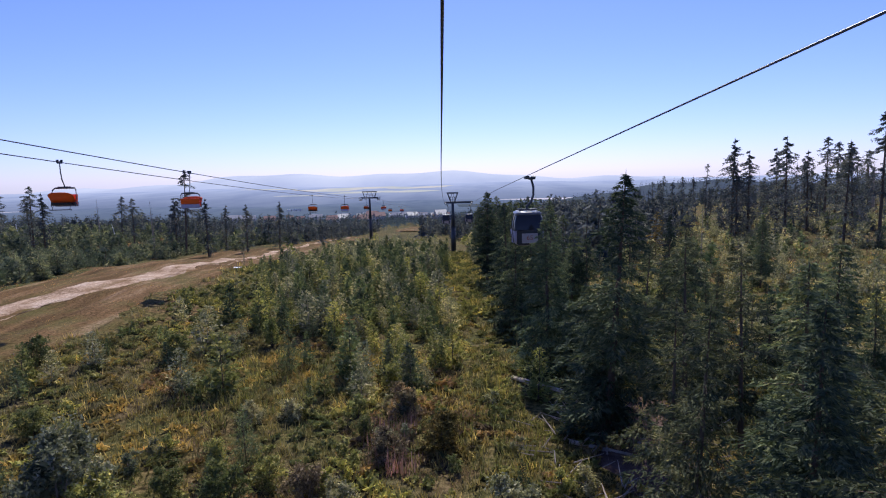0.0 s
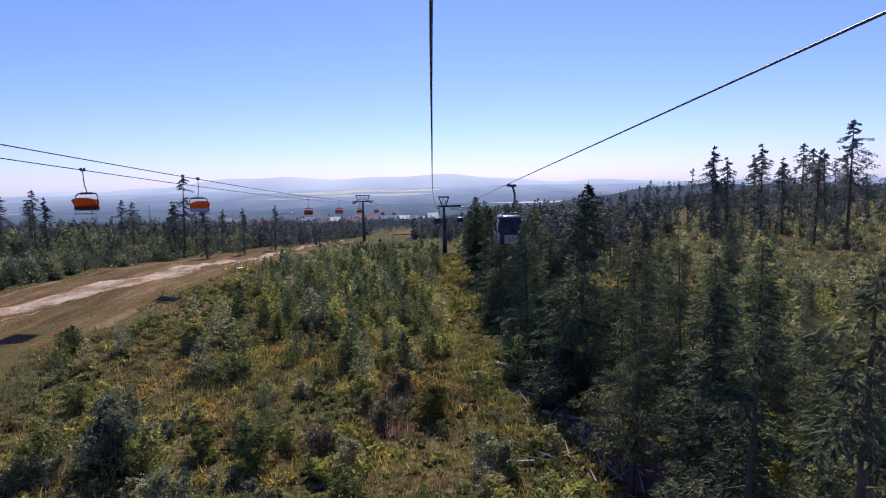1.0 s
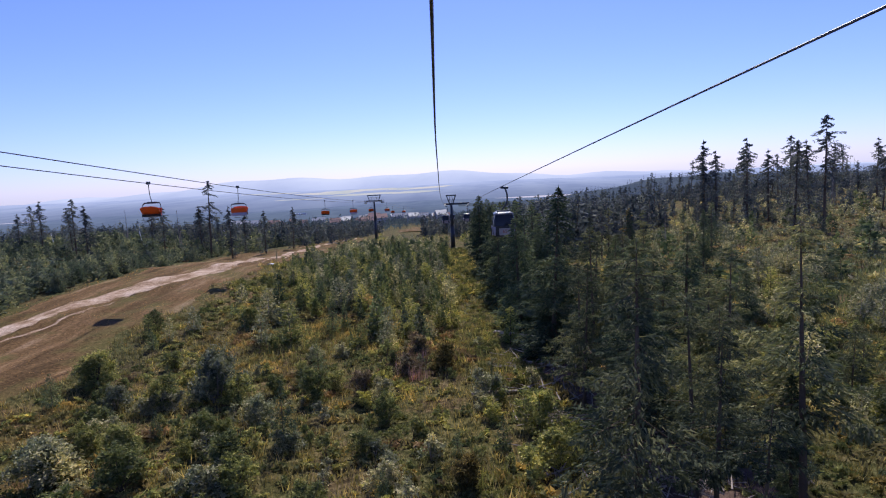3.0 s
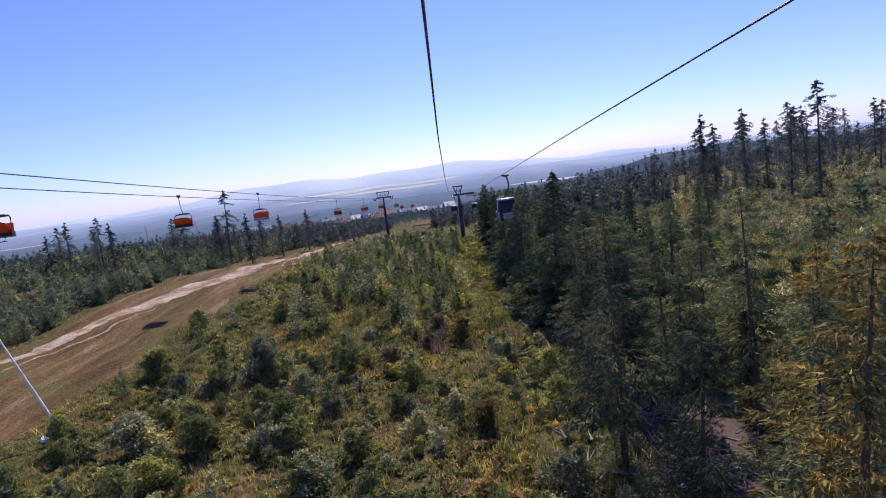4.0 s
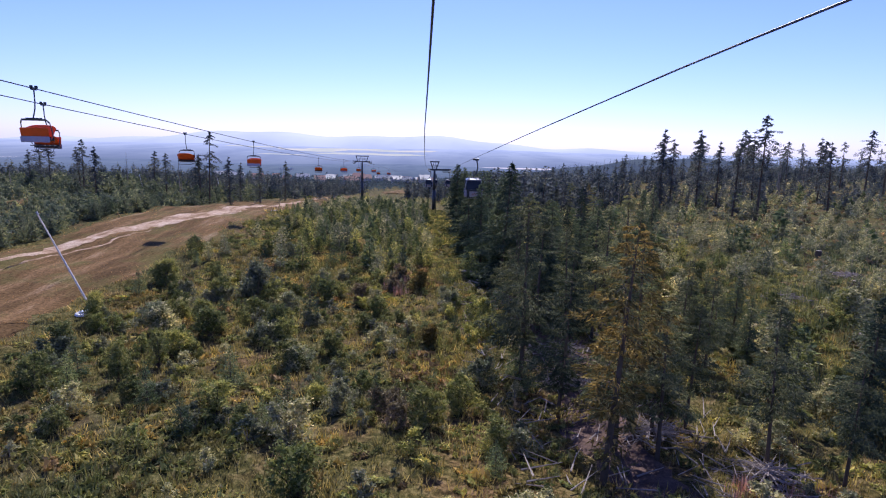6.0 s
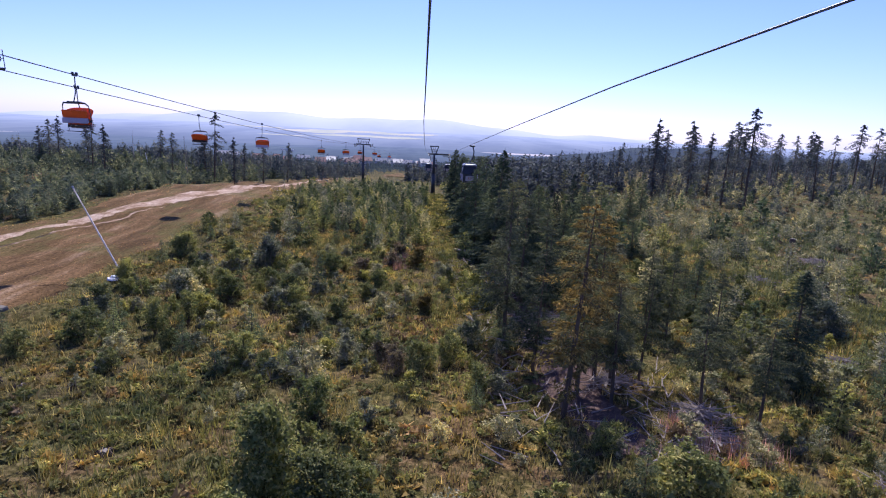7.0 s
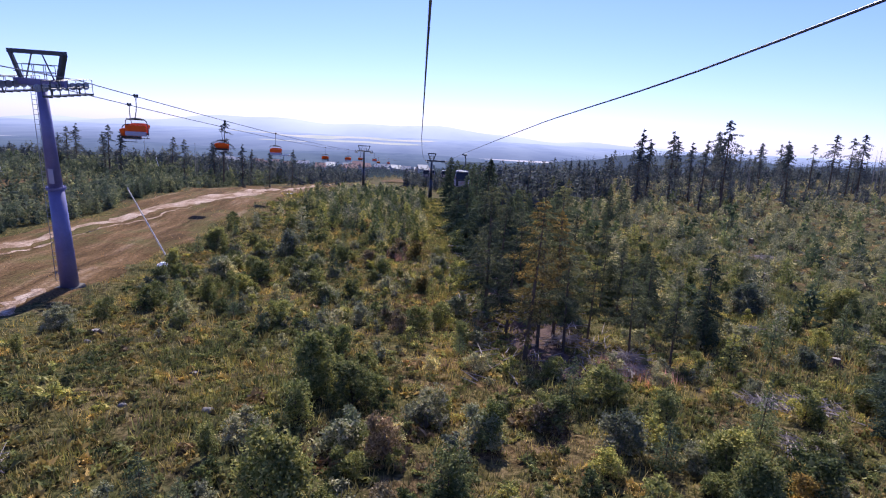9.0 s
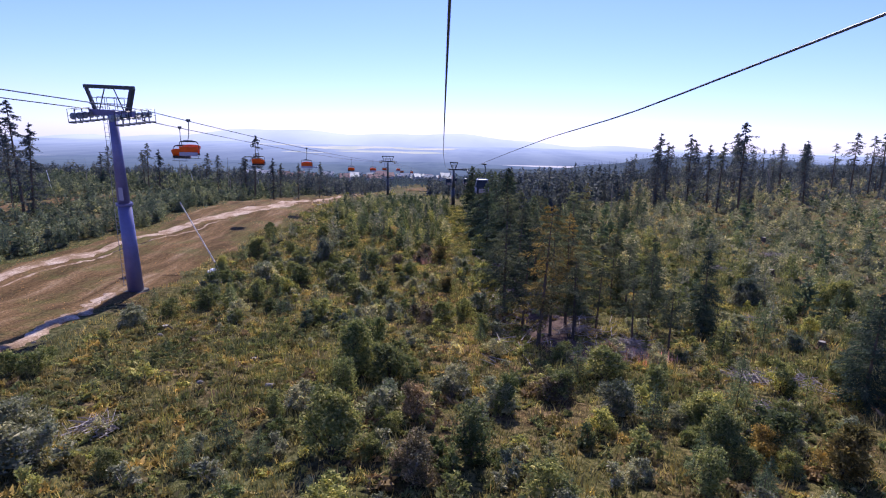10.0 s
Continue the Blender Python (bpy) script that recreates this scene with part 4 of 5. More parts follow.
def log_thing(a, b, r, label, lift=0.0):
    bm = bmesh.new()
    za, zb = float(height(*a)) + r * 0.9, float(height(*b)) + r * 0.9 + lift + lift
    bar(bm, (*a, za), (*b, zb), r, r * 0.6, 10)
    return tagged(part("fallen_log", bm, WOOD, None, "", True), label, "log")


log_thing((4.3, 33.6), (7.2, 27.4), 0.14, "bleached fallen log lying in the herbs", 0.5)
log_thing((1.5, 18.6), (4.2, 18.9), 0.12, "short bleached log in the brush")
log_thing((5.6, 24.5), (8.2, 23.2), 0.1, "grey fallen log under the spruces")
log_thing((4.6, 10.4), (7.5, 11.2), 0.1, "grey fallen log under the spruces")

# ---- far side of the ski run: more lances ----
tagged(ribbon("side_track", np.arange(50, 250, 2.5), lambda y: -84 + 0.02 * y + 1.5 * math.sin(y * 0.07), lambda y: -76 + 0.02 * y + 1.5 * math.sin(y * 0.07 + 0.6), DRY, 0.12, 8, 31), "second dry grass track among young trees", "grass")
for x, y in ((-92, 92), (-86, 158), (-73, 190), (-113, 160)):
    root = new("snow_lance")
    root.location = (x, y, float(height(x, y)))
    bm = bmesh.new()
    bar(bm, (0, 0, -0.1), (-1.2, 0.4, 5.2), 0.09, 0.06, 8)
    part("pole", bm, WHITE, root)
    bm = bmesh.new()
    box(bm, (0, 0, 0.15), (0.8, 0.8, 0.3), None, 0.05)
    part("base", bm, WHITE, root)
    tagged(root, "pale snowmaking lance standing among young trees", "snow lance")

# ---- lower ski run, floodlight mast and village ----
tagged(ribbon("lower_piste_grass", np.arange(290, 430, 3.0), lambda y: -24 + 3 * math.sin(y * 0.05), lambda y: 6 + 3 * math.sin(y * 0.08), DRY, 0.4, 8, 21), "lower ski run of dry grass", "grass")
tagged(ribbon("lower_dirt_track", np.arange(330, 425, 3.0), lambda y: -7 - 0.05 * (y - 390), lambda y: 0.0 - 0.05 * (y - 390), DIRT, 0.6, 5, 22), "pale dirt on the lower ski run", "dirt track")
mast = new("floodlight_mast")
mast.location = (-100, 400, float(height(-100, 400)))
bm = bmesh.new()
bar(bm, (0, 0, 0), (0, 0, 14), 0.25, 0.15, 8)
part("pole", bm, DARKSTEEL, mast)
bm = bmesh.new()
box(bm, (3.5, 0, 14), (9, 0.3, 0.3))
part("beam", bm, DARKSTEEL, mast)
for k in range(3):
    bm = bmesh.new()
    box(bm, (0.3 + 3.4 * k, -0.3, 14.2), (2.4, 0.8, 1.2), None, 0.1)
    part("lamp_head", bm, WHITE, mast)
tagged(mast, "floodlight mast with three white lamp heads", "floodlight")


def house_thing(x, y, w, d, hgt, turn, wall, roof):
    root = new("house")
    root.matrix_world = pose(x, y, float(height(x, y)) - 0.5, 0, 0, turn)
    bm = bmesh.new()
    box(bm, (0, 0, hgt / 2), (w, d, hgt))
    part("wall", bm, wall, root)
    bm = bmesh.new()
    r = hgt + d * 0.42
    vs = [bm.verts.new(p) for p in ((-w / 2 - 0.5, -d / 2 - 0.6, hgt), (w / 2 + 0.5, -d / 2 - 0.6, hgt), (w / 2 + 0.5, d / 2 + 0.6, hgt), (-w / 2 - 0.5, d / 2 + 0.6, hgt), (-w / 2 - 0.5, 0, r), (w / 2 + 0.5, 0, r))]
    for f in ((0, 1, 5, 4), (2, 3, 4, 5), (0, 4, 3), (1, 2, 5), (0, 3, 2, 1)):
        bm.faces.new([vs[i] for i in f])
    part("roof", bm, roof, root)
    for k in range(3):
        bm = bmesh.new()
        box(bm, (-w / 3 + k * w / 3, -d / 2 - 0.02, hgt * 0.55), (w * 0.14, 0.12, hgt * 0.3))
        part("window", bm, GLASS, root)
    return tagged(root, "pale village house among trees far below", "house", "village houses")


hr = random.Random(77)
for k in range(34):
    y = hr.uniform(560, 960)
    x = y * hr.uniform(-0.34, 0.03) - 10
    house_thing(x, y, hr.uniform(10, 17), hr.uniform(8, 11), hr.uniform(7, 11), hr.uniform(-30, 30), HOUSEWALL, hr.choice((HOUSEROOF, HOUSEROOF, HOUSEWALL, STEEL)))
# ---- conifers ----
SL = "dark green spruce with drooping boughs beside the lift clearing"
spruces = [plant_thing("spruce", spruce_kind(sd, 170, 125, w, b, 0.72, dr, 0.021, 0.1), BARK, NEEDLE, SL, "spruce tree", "spruces along the lift line")
           for sd, w, b, dr in ((1, 0.17, 0.04, 0.42), (2, 0.19, 0.05, 0.36), (3, 0.15, 0.12, 0.3))]
back_spruces = [plant_thing("spruce", spruce_kind(sd, 95, 36, w, b, 0.75, 0.36, 0.04, 0.08), BARK, NEEDLE, SL, "spruce tree", "spruces along the lift line")
                for sd, w, b in ((14, 0.18, 0.04), (15, 0.21, 0.05), (16, 0.16, 0.08))]
thin = [plant_thing("thin_spruce", spruce_kind(sd, n, 150, w, b, 0.5, 0.26, 0.022, 0.26, 0.4), BARK, m, lab, "spruce tree", "spruces along the lift line")
        for sd, n, w, b, m, lab in ((5, 84, 0.19, 0.34, PINE, "thin grey-green conifer with bare lower trunk"), (6, 96, 0.2, 0.22, PINE, "slender green conifer with sparse boughs"), (7, 80, 0.19, 0.2, YELLOWING, "yellowing spruce with sparse dying boughs"))]
pines = [plant_thing("tall_pine", pine_kind(s, n, 50, w, b, th), BARK, FOREST, lab, "conifer tree", "tall conifers on the skyline")
         for s, n, w, b, th, lab in ((8, 110, 0.23, 0.08, 0.75, "tall ragged dark conifer rising over the young forest"), (9, 72, 0.21, 0.34, 0.55, "tall conifer with bare trunk and ragged top"), (10, 50, 0.16, 0.5, 0.5, "tall thin conifer with a small ragged top"))]
snags = [plant_thing("dead_tree", spruce_kind(s, 34, 8, 0.09, 0.3, 0.6, 0.1, 0.016, 0.1, 0.4), GREYBARK, FOREST, "dead bare conifer trunk with short broken branches", "dead tree", "tall conifers on the skyline") for s in (12, 13)]

# x, y, height, kind
SINGLE = ((7.6, 25.6, 12.0, spruces[0]), (6.6, 34.6, 9.4, spruces[1]), (5.9, 44.9, 8.6, spruces[0]), (6.2, 51.0, 10.0, spruces[0]), (6.0, 70.5, 11.0, spruces[2]),
          (9.5, 21.7, 9.6, thin[1]), (11.4, 21.1, 9.0, thin[0]), (15.4, 22.3, 9.2, spruces[1]), (8.0, 19.3, 7.6, thin[1]),
          (7.6, 9.0, 8.8, thin[1]), (8.3, 3.3, 7.6, thin[0]), (10.0, -2.9, 9.2, thin[2]), (12.1, 4.8, 10.4, thin[0]), (17.0, 4.3, 6.2, thin[1]), (16.7, -2.5, 6.0, thin[1]),
          (7.0, -8.2, 10.2, thin[2]), (8.3, -5.6, 8.6, thin[1]), (9.9, -6.2, 6.9, thin[0]), (12.3, -3.4, 5.9, thin[0]), (13.9, -7.2, 6.0, thin[0]), (15.9, -8.8, 5.4, thin[0]), (5.8, 3.0, 10.4, thin[1]), (10.5, -4.0, 6.4, thin[0]), (24.6, -15.4, 5.6, spruces[1]),
          (6.8, -1.7, 7.4, thin[1]), (20.4, -3.8, 6.7, spruces[0]), (22.4, -18.6, 6.4, spruces[1]), (8.6, 12.8, 9.0, spruces[2]), (10.2, 15.5, 9.4, spruces[0]), (7.4, 16.2, 8.0, thin[1]), (13.0, 12.0, 9.0, thin[0]), (9.2, 6.6, 8.2, thin[1]))
for x, y, size, root in SINGLE:
    stand(root, x, y, size, 1.4 if root in spruces else 1.15)
for k in range(62):
    x, y = 6.8 + abs(rng.normal(0, 3.0)), rng.uniform(26, 128)
    stand((spruces if y < 42 else back_spruces)[rng.integers(3)], x + 0.006 * y, y, rng.uniform(6.0, 10.5), rng.uniform(1.0, 1.4))
for k in range(34):
    x, y = rng.uniform(10.5, 25), rng.uniform(2, 48)
    stand((thin[:2] + spruces[1:])[rng.integers(4)], x, y, rng.uniform(4.5, 8.5) * (1 - 0.018 * (x - 10)), rng.uniform(1.0, 1.35))
for x, y, size, k in ((62.7, 123.9, 20.6, 0), (66.4, 111, 19.8, 0), (74.5, 117.2, 16.4, 0), (71.7, 94, 21.4, 1), (68, 97, 17, 0), (91.2, 137.1, 19.2, 1), (140, 164, 16.6, 2), (131, 141, 19.9, 1), (137.7, 142.4, 18.8, 2), (134.6, 133.2, 20.1, 1), (89.5, 97.4, 15.8, 0),
                      (86, 126, 18, 1), (83, 116, 18, 0), (63, 118, 17.5, 0), (77, 132, 18, 0), (58.6, 114, 15, 0), (101, 118, 16, 1), (110, 132, 17, 0),
                      (-57.8, 135, 20, 2), (-62, 140, 14, 0), (-68, 132, 13, 1), (-50, 128, 13, 0), (-74, 138, 13, 1), (-46, 142, 12, 0), (-80, 120, 13, 0), (-85, 124, 14, 1), (-88, 128, 12, 0), (-73.7, 56.1, 20.1, 1), (-69.7, 52.7, 16.2, 0), (-77, 58, 14, 1), (-134, 136, 18, 1),
                      (-54, 150, 12, 0), (-66, 152, 13, 1), (-100, 135, 14, 0), (-104, 138, 13, 1), (-43, 160, 13, 0)):
    stand(pines[k], x, y, size)
for k in range(74):
    x, y = rng.uniform(88, 280), rng.uniform(110, 280)
    stand((pines + snags)[rng.choice(5, p=(0.06, 0.28, 0.34, 0.16, 0.16))], x, y, rng.uniform(9, 17))
for k in range(70):
    x, y = rng.uniform(16, 110), rng.uniform(132, 290)
    stand((pines + snags)[rng.choice(5, p=(0.15, 0.25, 0.3, 0.15, 0.15))], x, y, rng.uniform(8, 13))
for k in range(14):
    x, y = rng.uniform(-120, -50), rng.uniform(120, 200)
    stand((pines + snags)[rng.integers(5)], x, y, rng.uniform(8, 13))
for root in spruces + back_spruces + thin + pines + snags:
    x, y = 26 + rng.uniform(-4, 14), 75 + rng.uniform(-15, 40)
    root.location, root.scale = (x, y, float(height(x, y)) - 0.05), (8, 8, 8)

# ---- bushes and young trees of the clearing ----
shrub_a, shrub_b, shrub_c = shrub_kind(21, 26, 95, 0.047, 0.4), shrub_kind(22, 24, 95, 0.05, 0.5, 0.85), shrub_kind(23, 30, 80, 0.04, 0.27, 1.15)
baby = spruce_kind(24, 80, 34, 0.3, 0.02, 0.8, 0.12, 0.05, 0.04)
GB, GS = "bushes in the lift clearing", "young spruces in the lift clearing"
near_kinds = [plant_thing("birch_bush", shrub_a, BARK, LEAF, "green leafy birch bush in the clearing", "bush", GB),
              plant_thing("willow_bush", shrub_b, GREYBARK, WILLOW, "grey-green willow bush in the clearing", "bush", GB),
              plant_thing("young_birch", shrub_c, BARK, LEAF, "young birch with small green leaves", "young tree", GB),
              plant_thing("young_spruce", baby, BARK, YOUNG, "dark young spruce growing among the herbs", "young tree", GS),
              plant_thing("reddish_bush", shrub_b, GREYBARK, PLUM, "reddish-grey fading bush among tall herbs", "bush", GB)]
dense_kinds = [plant_thing("dense_bush", shrub_kind(51, 44, 130, 0.038, 0.36), BARK, LEAF, "dense dark green leafy bush casting a deep shadow", "bush", GB),
               plant_thing("dense_willow", shrub_kind(52, 40, 130, 0.04, 0.44, 0.9), GREYBARK, WILLOW, "dense grey-green willow bush with pale leaves", "bush", GB),
               near_kinds[2], near_kinds[3],
               plant_thing("rusty_bush", shrub_kind(53, 38, 120, 0.038, 0.38, 1.0), GREYBARK, PLUM, "reddish-brown fading bush among tall herbs", "bush", GB),
               plant_thing("yellowing_bush", shrub_kind(54, 36, 110, 0.045, 0.42, 0.95), BARK, YELLOWING, "yellow-green bush with browning leaves", "bush", GB)]
for i, j in enumerate((0, 1, 4, 5)):
    dense_kinds[j].location, dense_kinds[j].scale = (-15 + 5 * i, 12 + 4 * i, float(height(-15 + 5 * i, 12 + 4 * i)) - 0.05), (2, 2, 1.9)
for x, y, size, wide, k in ((-4.9, -15.1, 3.8, 0.8, 0), (-2.7, -16.3, 2.5, 1.05, 0), (-4.3, -24.8, 3.1, 0.95, 0), (0.8, -17.9, 2.2, 1.0, 1), (-0.8, -26.7, 2.3, 0.9, 4), (-13.3, 19.2, 3.7, 0.9, 1), (-7.9, 13.1, 3.5, 0.85, 3), (-8.2, 23.3, 2.8, 0.9, 3),
                            (-9.4, 35.5, 3.4, 0.8, 3), (3.6, -19.5, 2.0, 0.9, 2), (9, -20, 2.2, 1.0, 1), (-9, -24, 1.9, 1.2, 3), (-7.4, -25, 1.7, 1.2, 3), (15.5, -19, 3.2, 0.9, 3), (12.5, -22, 2.4, 1.0, 0), (-1.0, -21.5, 2.0, 0.9, 4), (1.4, -25, 2.6, 1.0, 2), (-22, 22, 2.6, 1.1, 0), (-17.5, 10.5, 2.6, 1.2, 1), (-17.7, -24.6, 2.5, 1.0, 1), (-10.2, -25.6, 1.6, 1.1, 3), (-12.9, -26.1, 1.3, 1.0, 0), (12.0, -24.7, 2.6, 0.9, 0), (-22.4, 11.9, 2.4, 0.8, 0), (16.8, -25.4, 2.6, 0.95, 5), (14.2, -24.2, 1.8, 1.0, 5), (0.6, 8.0, 1.6, 1.0, 5), (26, -14, 3.0, 1.0, 3), (24, -6, 3.2, 0.9, 3), (31, -3, 3.5, 0.9, 3), (29, 6, 3.0, 1.1, 1), (36, 4, 3.2, 1.0, 0), (41, 14, 3.4, 1.0, 3), (35, 17, 2.8, 1.1, 1)):
    stand(dense_kinds[k], x, y, size, wide)
PATCH = ((-19.5, 42, 4.5, 16), (-12.5, 35, 6, 9), (3, 28, 2.6, 8), (1, 5, 2.5, 5), (-14, -14, 8, 9), (10.5, -16, 4, 4), (24, -11, 4, 2.5), (27, 3, 4, 3), (38, 10, 4, 4), (36, 24, 6, 4), (46, 34, 7, 5), (58, 79, 9, 4), (50, 58, 7, 5), (28, 16, 4, 4))     # open patches: x, y, half widths


def open_patch(x, y):
    return any(((x - a) / c) ** 2 + ((y - b) / d) ** 2 < 1 for a, b, c, d in PATCH)


floor_bare = lambda x, y: 7.2 < x + 0.8 * math.sin(y * 0.9) < 10.6 and -9 < y < 24 or ((x - 5.8) / 1.6) ** 2 + ((y - 30.5) / 4) ** 2 < 1
placed = 0
while placed < 270:
    x, y = rng.uniform(-24.5, 30), rng.uniform(-34, 34)
    if clear_of(x, y, 2.0) or (6.5 < x < 18 and y > -10 and rng.random() < 0.75) or (open_patch(x, y) and rng.random() < 0.85):
        continue
    if 7.2 < x < 11.0 and -9 < y < 24:
        continue
    j = rng.choice(5, p=(0.34, 0.26, 0.12, 0.24, 0.04))
    stand(near_kinds[j], x, y, rng.uniform(1.0, 2.3) if j != 3 else rng.uniform(1.0, 2.6), rng.uniform(0.85, 1.25))
    placed += 1
for i, root in enumerate(near_kinds):
    root.location, root.scale = (-17 + 2.5 * i, 37 + 2 * i, float(height(-17 + 2.5 * i, 37 + 2 * i)) - 0.05), (2, 2, 2)

lane = lambda x, y: 0.6 < x - 0.01 * y < 5.4 and y > 34
mid_ok = lambda x, y: not clear_of(x, y, 2.2) and not lane(x, y) and not (open_patch(x, y) and rng.random() < 0.85)
def low_edge(places):
    """Keeps the bushes low along the edge of the ski run."""
    return [(x, y, z, size * min(1.0, 0.42 + 0.06 * max(0.0, x - run_right(y))), *rest) for x, y, z, size, *rest in places]


near_ok = lambda x, y: mid_ok(x, y) and not (7 < x < 17 and y > -9) and not floor_bare(x, y)
mid_shrub, mid_shrub2 = both(shrub_kind(31, 12, 40, 0.075, 0.42)), both(soft_kind(38, 560, 0.3, 0.06, 0.8, 0.6))
far_shrub = both(soft_kind(32, 90, 0.34, 0.15, 0.8, 0.7))
joined("birch_shrubs", [(mid_shrub, scatter(330, -21, 34, -34, 30, 0.7, 1.6, near_ok)), (mid_shrub2, low_edge(scatter(130, -24, 6, 30, 90, 1.6, 3.8, mid_ok))), (mid_shrub2, scatter(45, 16, 50, -20, 60, 1.2, 3.4, mid_ok)), (far_shrub, scatter(120, -26, 20, 80, 180, 1.2, 2.8, mid_ok))],
       [BARK, LEAF], "thicket of green birch shrubs", "shrubs")
joined("willow_shrubs", [(mid_shrub, scatter(300, -21, 34, -34, 30, 0.6, 1.5, near_ok)), (mid_shrub2, low_edge(scatter(270, -24, 6, 30, 95, 1.4, 3.8, mid_ok))), (mid_shrub2, scatter(230, 16, 75, -20, 90, 1.0, 3.6, mid_ok)), (far_shrub, scatter(900, -26, 110, 80, 180, 1.2, 2.8, mid_ok))],
       [GREYBARK, WILLOW], "thicket of grey-green willow shrubs", "shrubs")
small_spruce = both(soft_kind(35, 360, 0.24, 0.065, 0.85))
left_spruce = both(soft_kind(39, 95, 0.27, 0.13, 0.85))
left_ok = lambda x, y: x < run_left(y) - 1.5 and abs(x + 80 - 0.02 * y) > 3.5
joined("young_spruces", [(small_spruce, low_edge(scatter(360, -24, 6, 30, 128, 1.5, 4.2, mid_ok))), (left_spruce, scatter(170, 22, 120, 0, 150, 1.5, 4.5, mid_ok))],
       [BARK, YOUNG], "dense young spruces of the replanted slope", "young trees")
joined("slope_conifers", [(left_spruce, scatter(2000, -150, -44, -30, 215, 1.7, 3.8, left_ok)), (left_spruce, scatter(600, -150, -50, 120, 215, 3.0, 5.5, left_ok))], [BARK, SLOPE], "dense grey-green young conifers on the replanted slope", "young trees")
hedge_ok = lambda x, y: -6.5 < x - run_left(y) < -1.2
joined("hedge_shrubs", [(mid_shrub2, scatter(1100, -75, -42, -20, 128, 1.6, 3.6, hedge_ok))], [BARK, SLOPE], "dark leafy bushes along the far edge of the ski run", "shrubs")
joined("slope_shrubs", [(both(soft_kind(33, 80, 0.42, 0.15, 0.8, 0.8)), scatter(2100, -140, -44, -30, 200, 1.2, 3.0, left_ok))], [BARK, SLOPE], "dark green shrubs beyond the ski run", "shrubs")
forest_tree = both(soft_kind(37, 100, 0.17, 0.085, 0.75, 0.0, 0.06))
woods_tree = both(tier_kind(40, 3, 4, 0.2, 0.05))
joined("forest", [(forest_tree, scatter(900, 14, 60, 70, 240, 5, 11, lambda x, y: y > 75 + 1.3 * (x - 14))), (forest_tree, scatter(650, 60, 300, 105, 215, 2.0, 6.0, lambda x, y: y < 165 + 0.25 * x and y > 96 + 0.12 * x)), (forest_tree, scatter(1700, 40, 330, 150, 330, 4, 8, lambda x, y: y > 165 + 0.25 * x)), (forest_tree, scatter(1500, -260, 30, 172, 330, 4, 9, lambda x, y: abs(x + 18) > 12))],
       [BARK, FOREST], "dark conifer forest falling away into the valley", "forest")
# haze over these woods comes from the glow of their materials
joined("backdrop_woods", [(woods_tree, scatter(3600, -480, 40, 330, 950, 7, 12, lambda x, y: (abs(x + 12) > 12 or y > 420) and x > -0.62 * y)), (woods_tree, scatter(6000, 20, 480, 300, 900, 7, 12, lambda x, y: x < 0.5 * y))], [HAZYTREES, HAZYTREES], "distant conifer woods with painted blue haze", "forest")
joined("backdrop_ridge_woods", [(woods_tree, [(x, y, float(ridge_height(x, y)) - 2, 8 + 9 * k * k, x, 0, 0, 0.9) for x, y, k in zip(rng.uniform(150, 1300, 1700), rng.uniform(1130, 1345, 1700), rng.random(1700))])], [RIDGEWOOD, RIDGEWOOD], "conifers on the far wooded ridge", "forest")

# ---- herbs and grass ----
herb, herb2 = both(shrub_kind(43, 8, 7, 0.21, 0.65, 0.5, False)), both(shrub_kind(46, 9, 7, 0.22, 0.8, 0.35, False))
field = lambda x, y, a: math.sin(x * 0.42 + a) * math.sin(y * 0.31 + 2 * a) + 0.5 * math.sin(x * 1.1 + y * 0.7 + a) + 0.35 * math.sin(x * 2.3 - y * 1.9)
free = lambda x, y: not clear_of(x, y, 0.2) and not (floor_bare(x, y) and rng.random() < 0.93)
rusty = lambda x, y: ((x + 1.1) / 3.5) ** 2 + ((y - 26) / 5) ** 2 < 1 or ((x - 0.5) / 3) ** 2 + ((y - 4) / 5) ** 2 < 0.5 or ((x + 1) / 4) ** 2 + ((y + 23) / 5) ** 2 < 1
brown = lambda x, y: ((x + 12.5) / 7) ** 2 + ((y - 34) / 10) ** 2 < 1
joined("yellow_herbs", [(herb, scatter(7500, -23, 40, -36, 62, 0.3, 0.7, lambda x, y: free(x, y) and not brown(x, y) and (field(x, y, 0.3) > 0.25 or open_patch(x, y)))), (herb, scatter(500, 0.5, 6, 34, 128, 0.3, 0.7, lambda x, y: True)), (herb2, scatter(1600, -24, 6, 50, 125, 0.6, 1.1, lambda x, y: not clear_of(x, y, 0.5)))], [BARK, LIME], "low yellow-green herbs", "herbs")
joined("rusty_herbs", [(herb, scatter(3600, -23, 34, -36, 50, 0.4, 1.0, lambda x, y: free(x, y) and (rusty(x, y) or field(x, y, 2.1) > 1.0)))], [BARK, RUST], "rusty brown faded fireweed and herbs", "herbs")
joined("bilberry_carpet", [(herb2, scatter(5600, -24, 34, -36, 50, 0.4, 0.7, lambda x, y: free(x, y) and (brown(x, y) or x < -8 and y < 0 or field(x, y, 4.4) > 0.35)))], [BARK, BILBERRY], "low olive and brown bilberry carpet", "herbs")
joined("green_herbs", [(herb, scatter(9500, -24, 40, -36, 58, 0.3, 0.7, lambda x, y: free(x, y) and field(x, y, 3.3) > 0.0 and not brown(x, y)))], [BARK, LEAF], "fresh green undergrowth", "herbs")
low = both(shrub_kind(47, 5, 9, 0.24, 0.7, 0.6, False))
slope_ok = lambda x, y: not clear_of(x, y, 1.0) and not (-26 < x < 40 and y < 60)
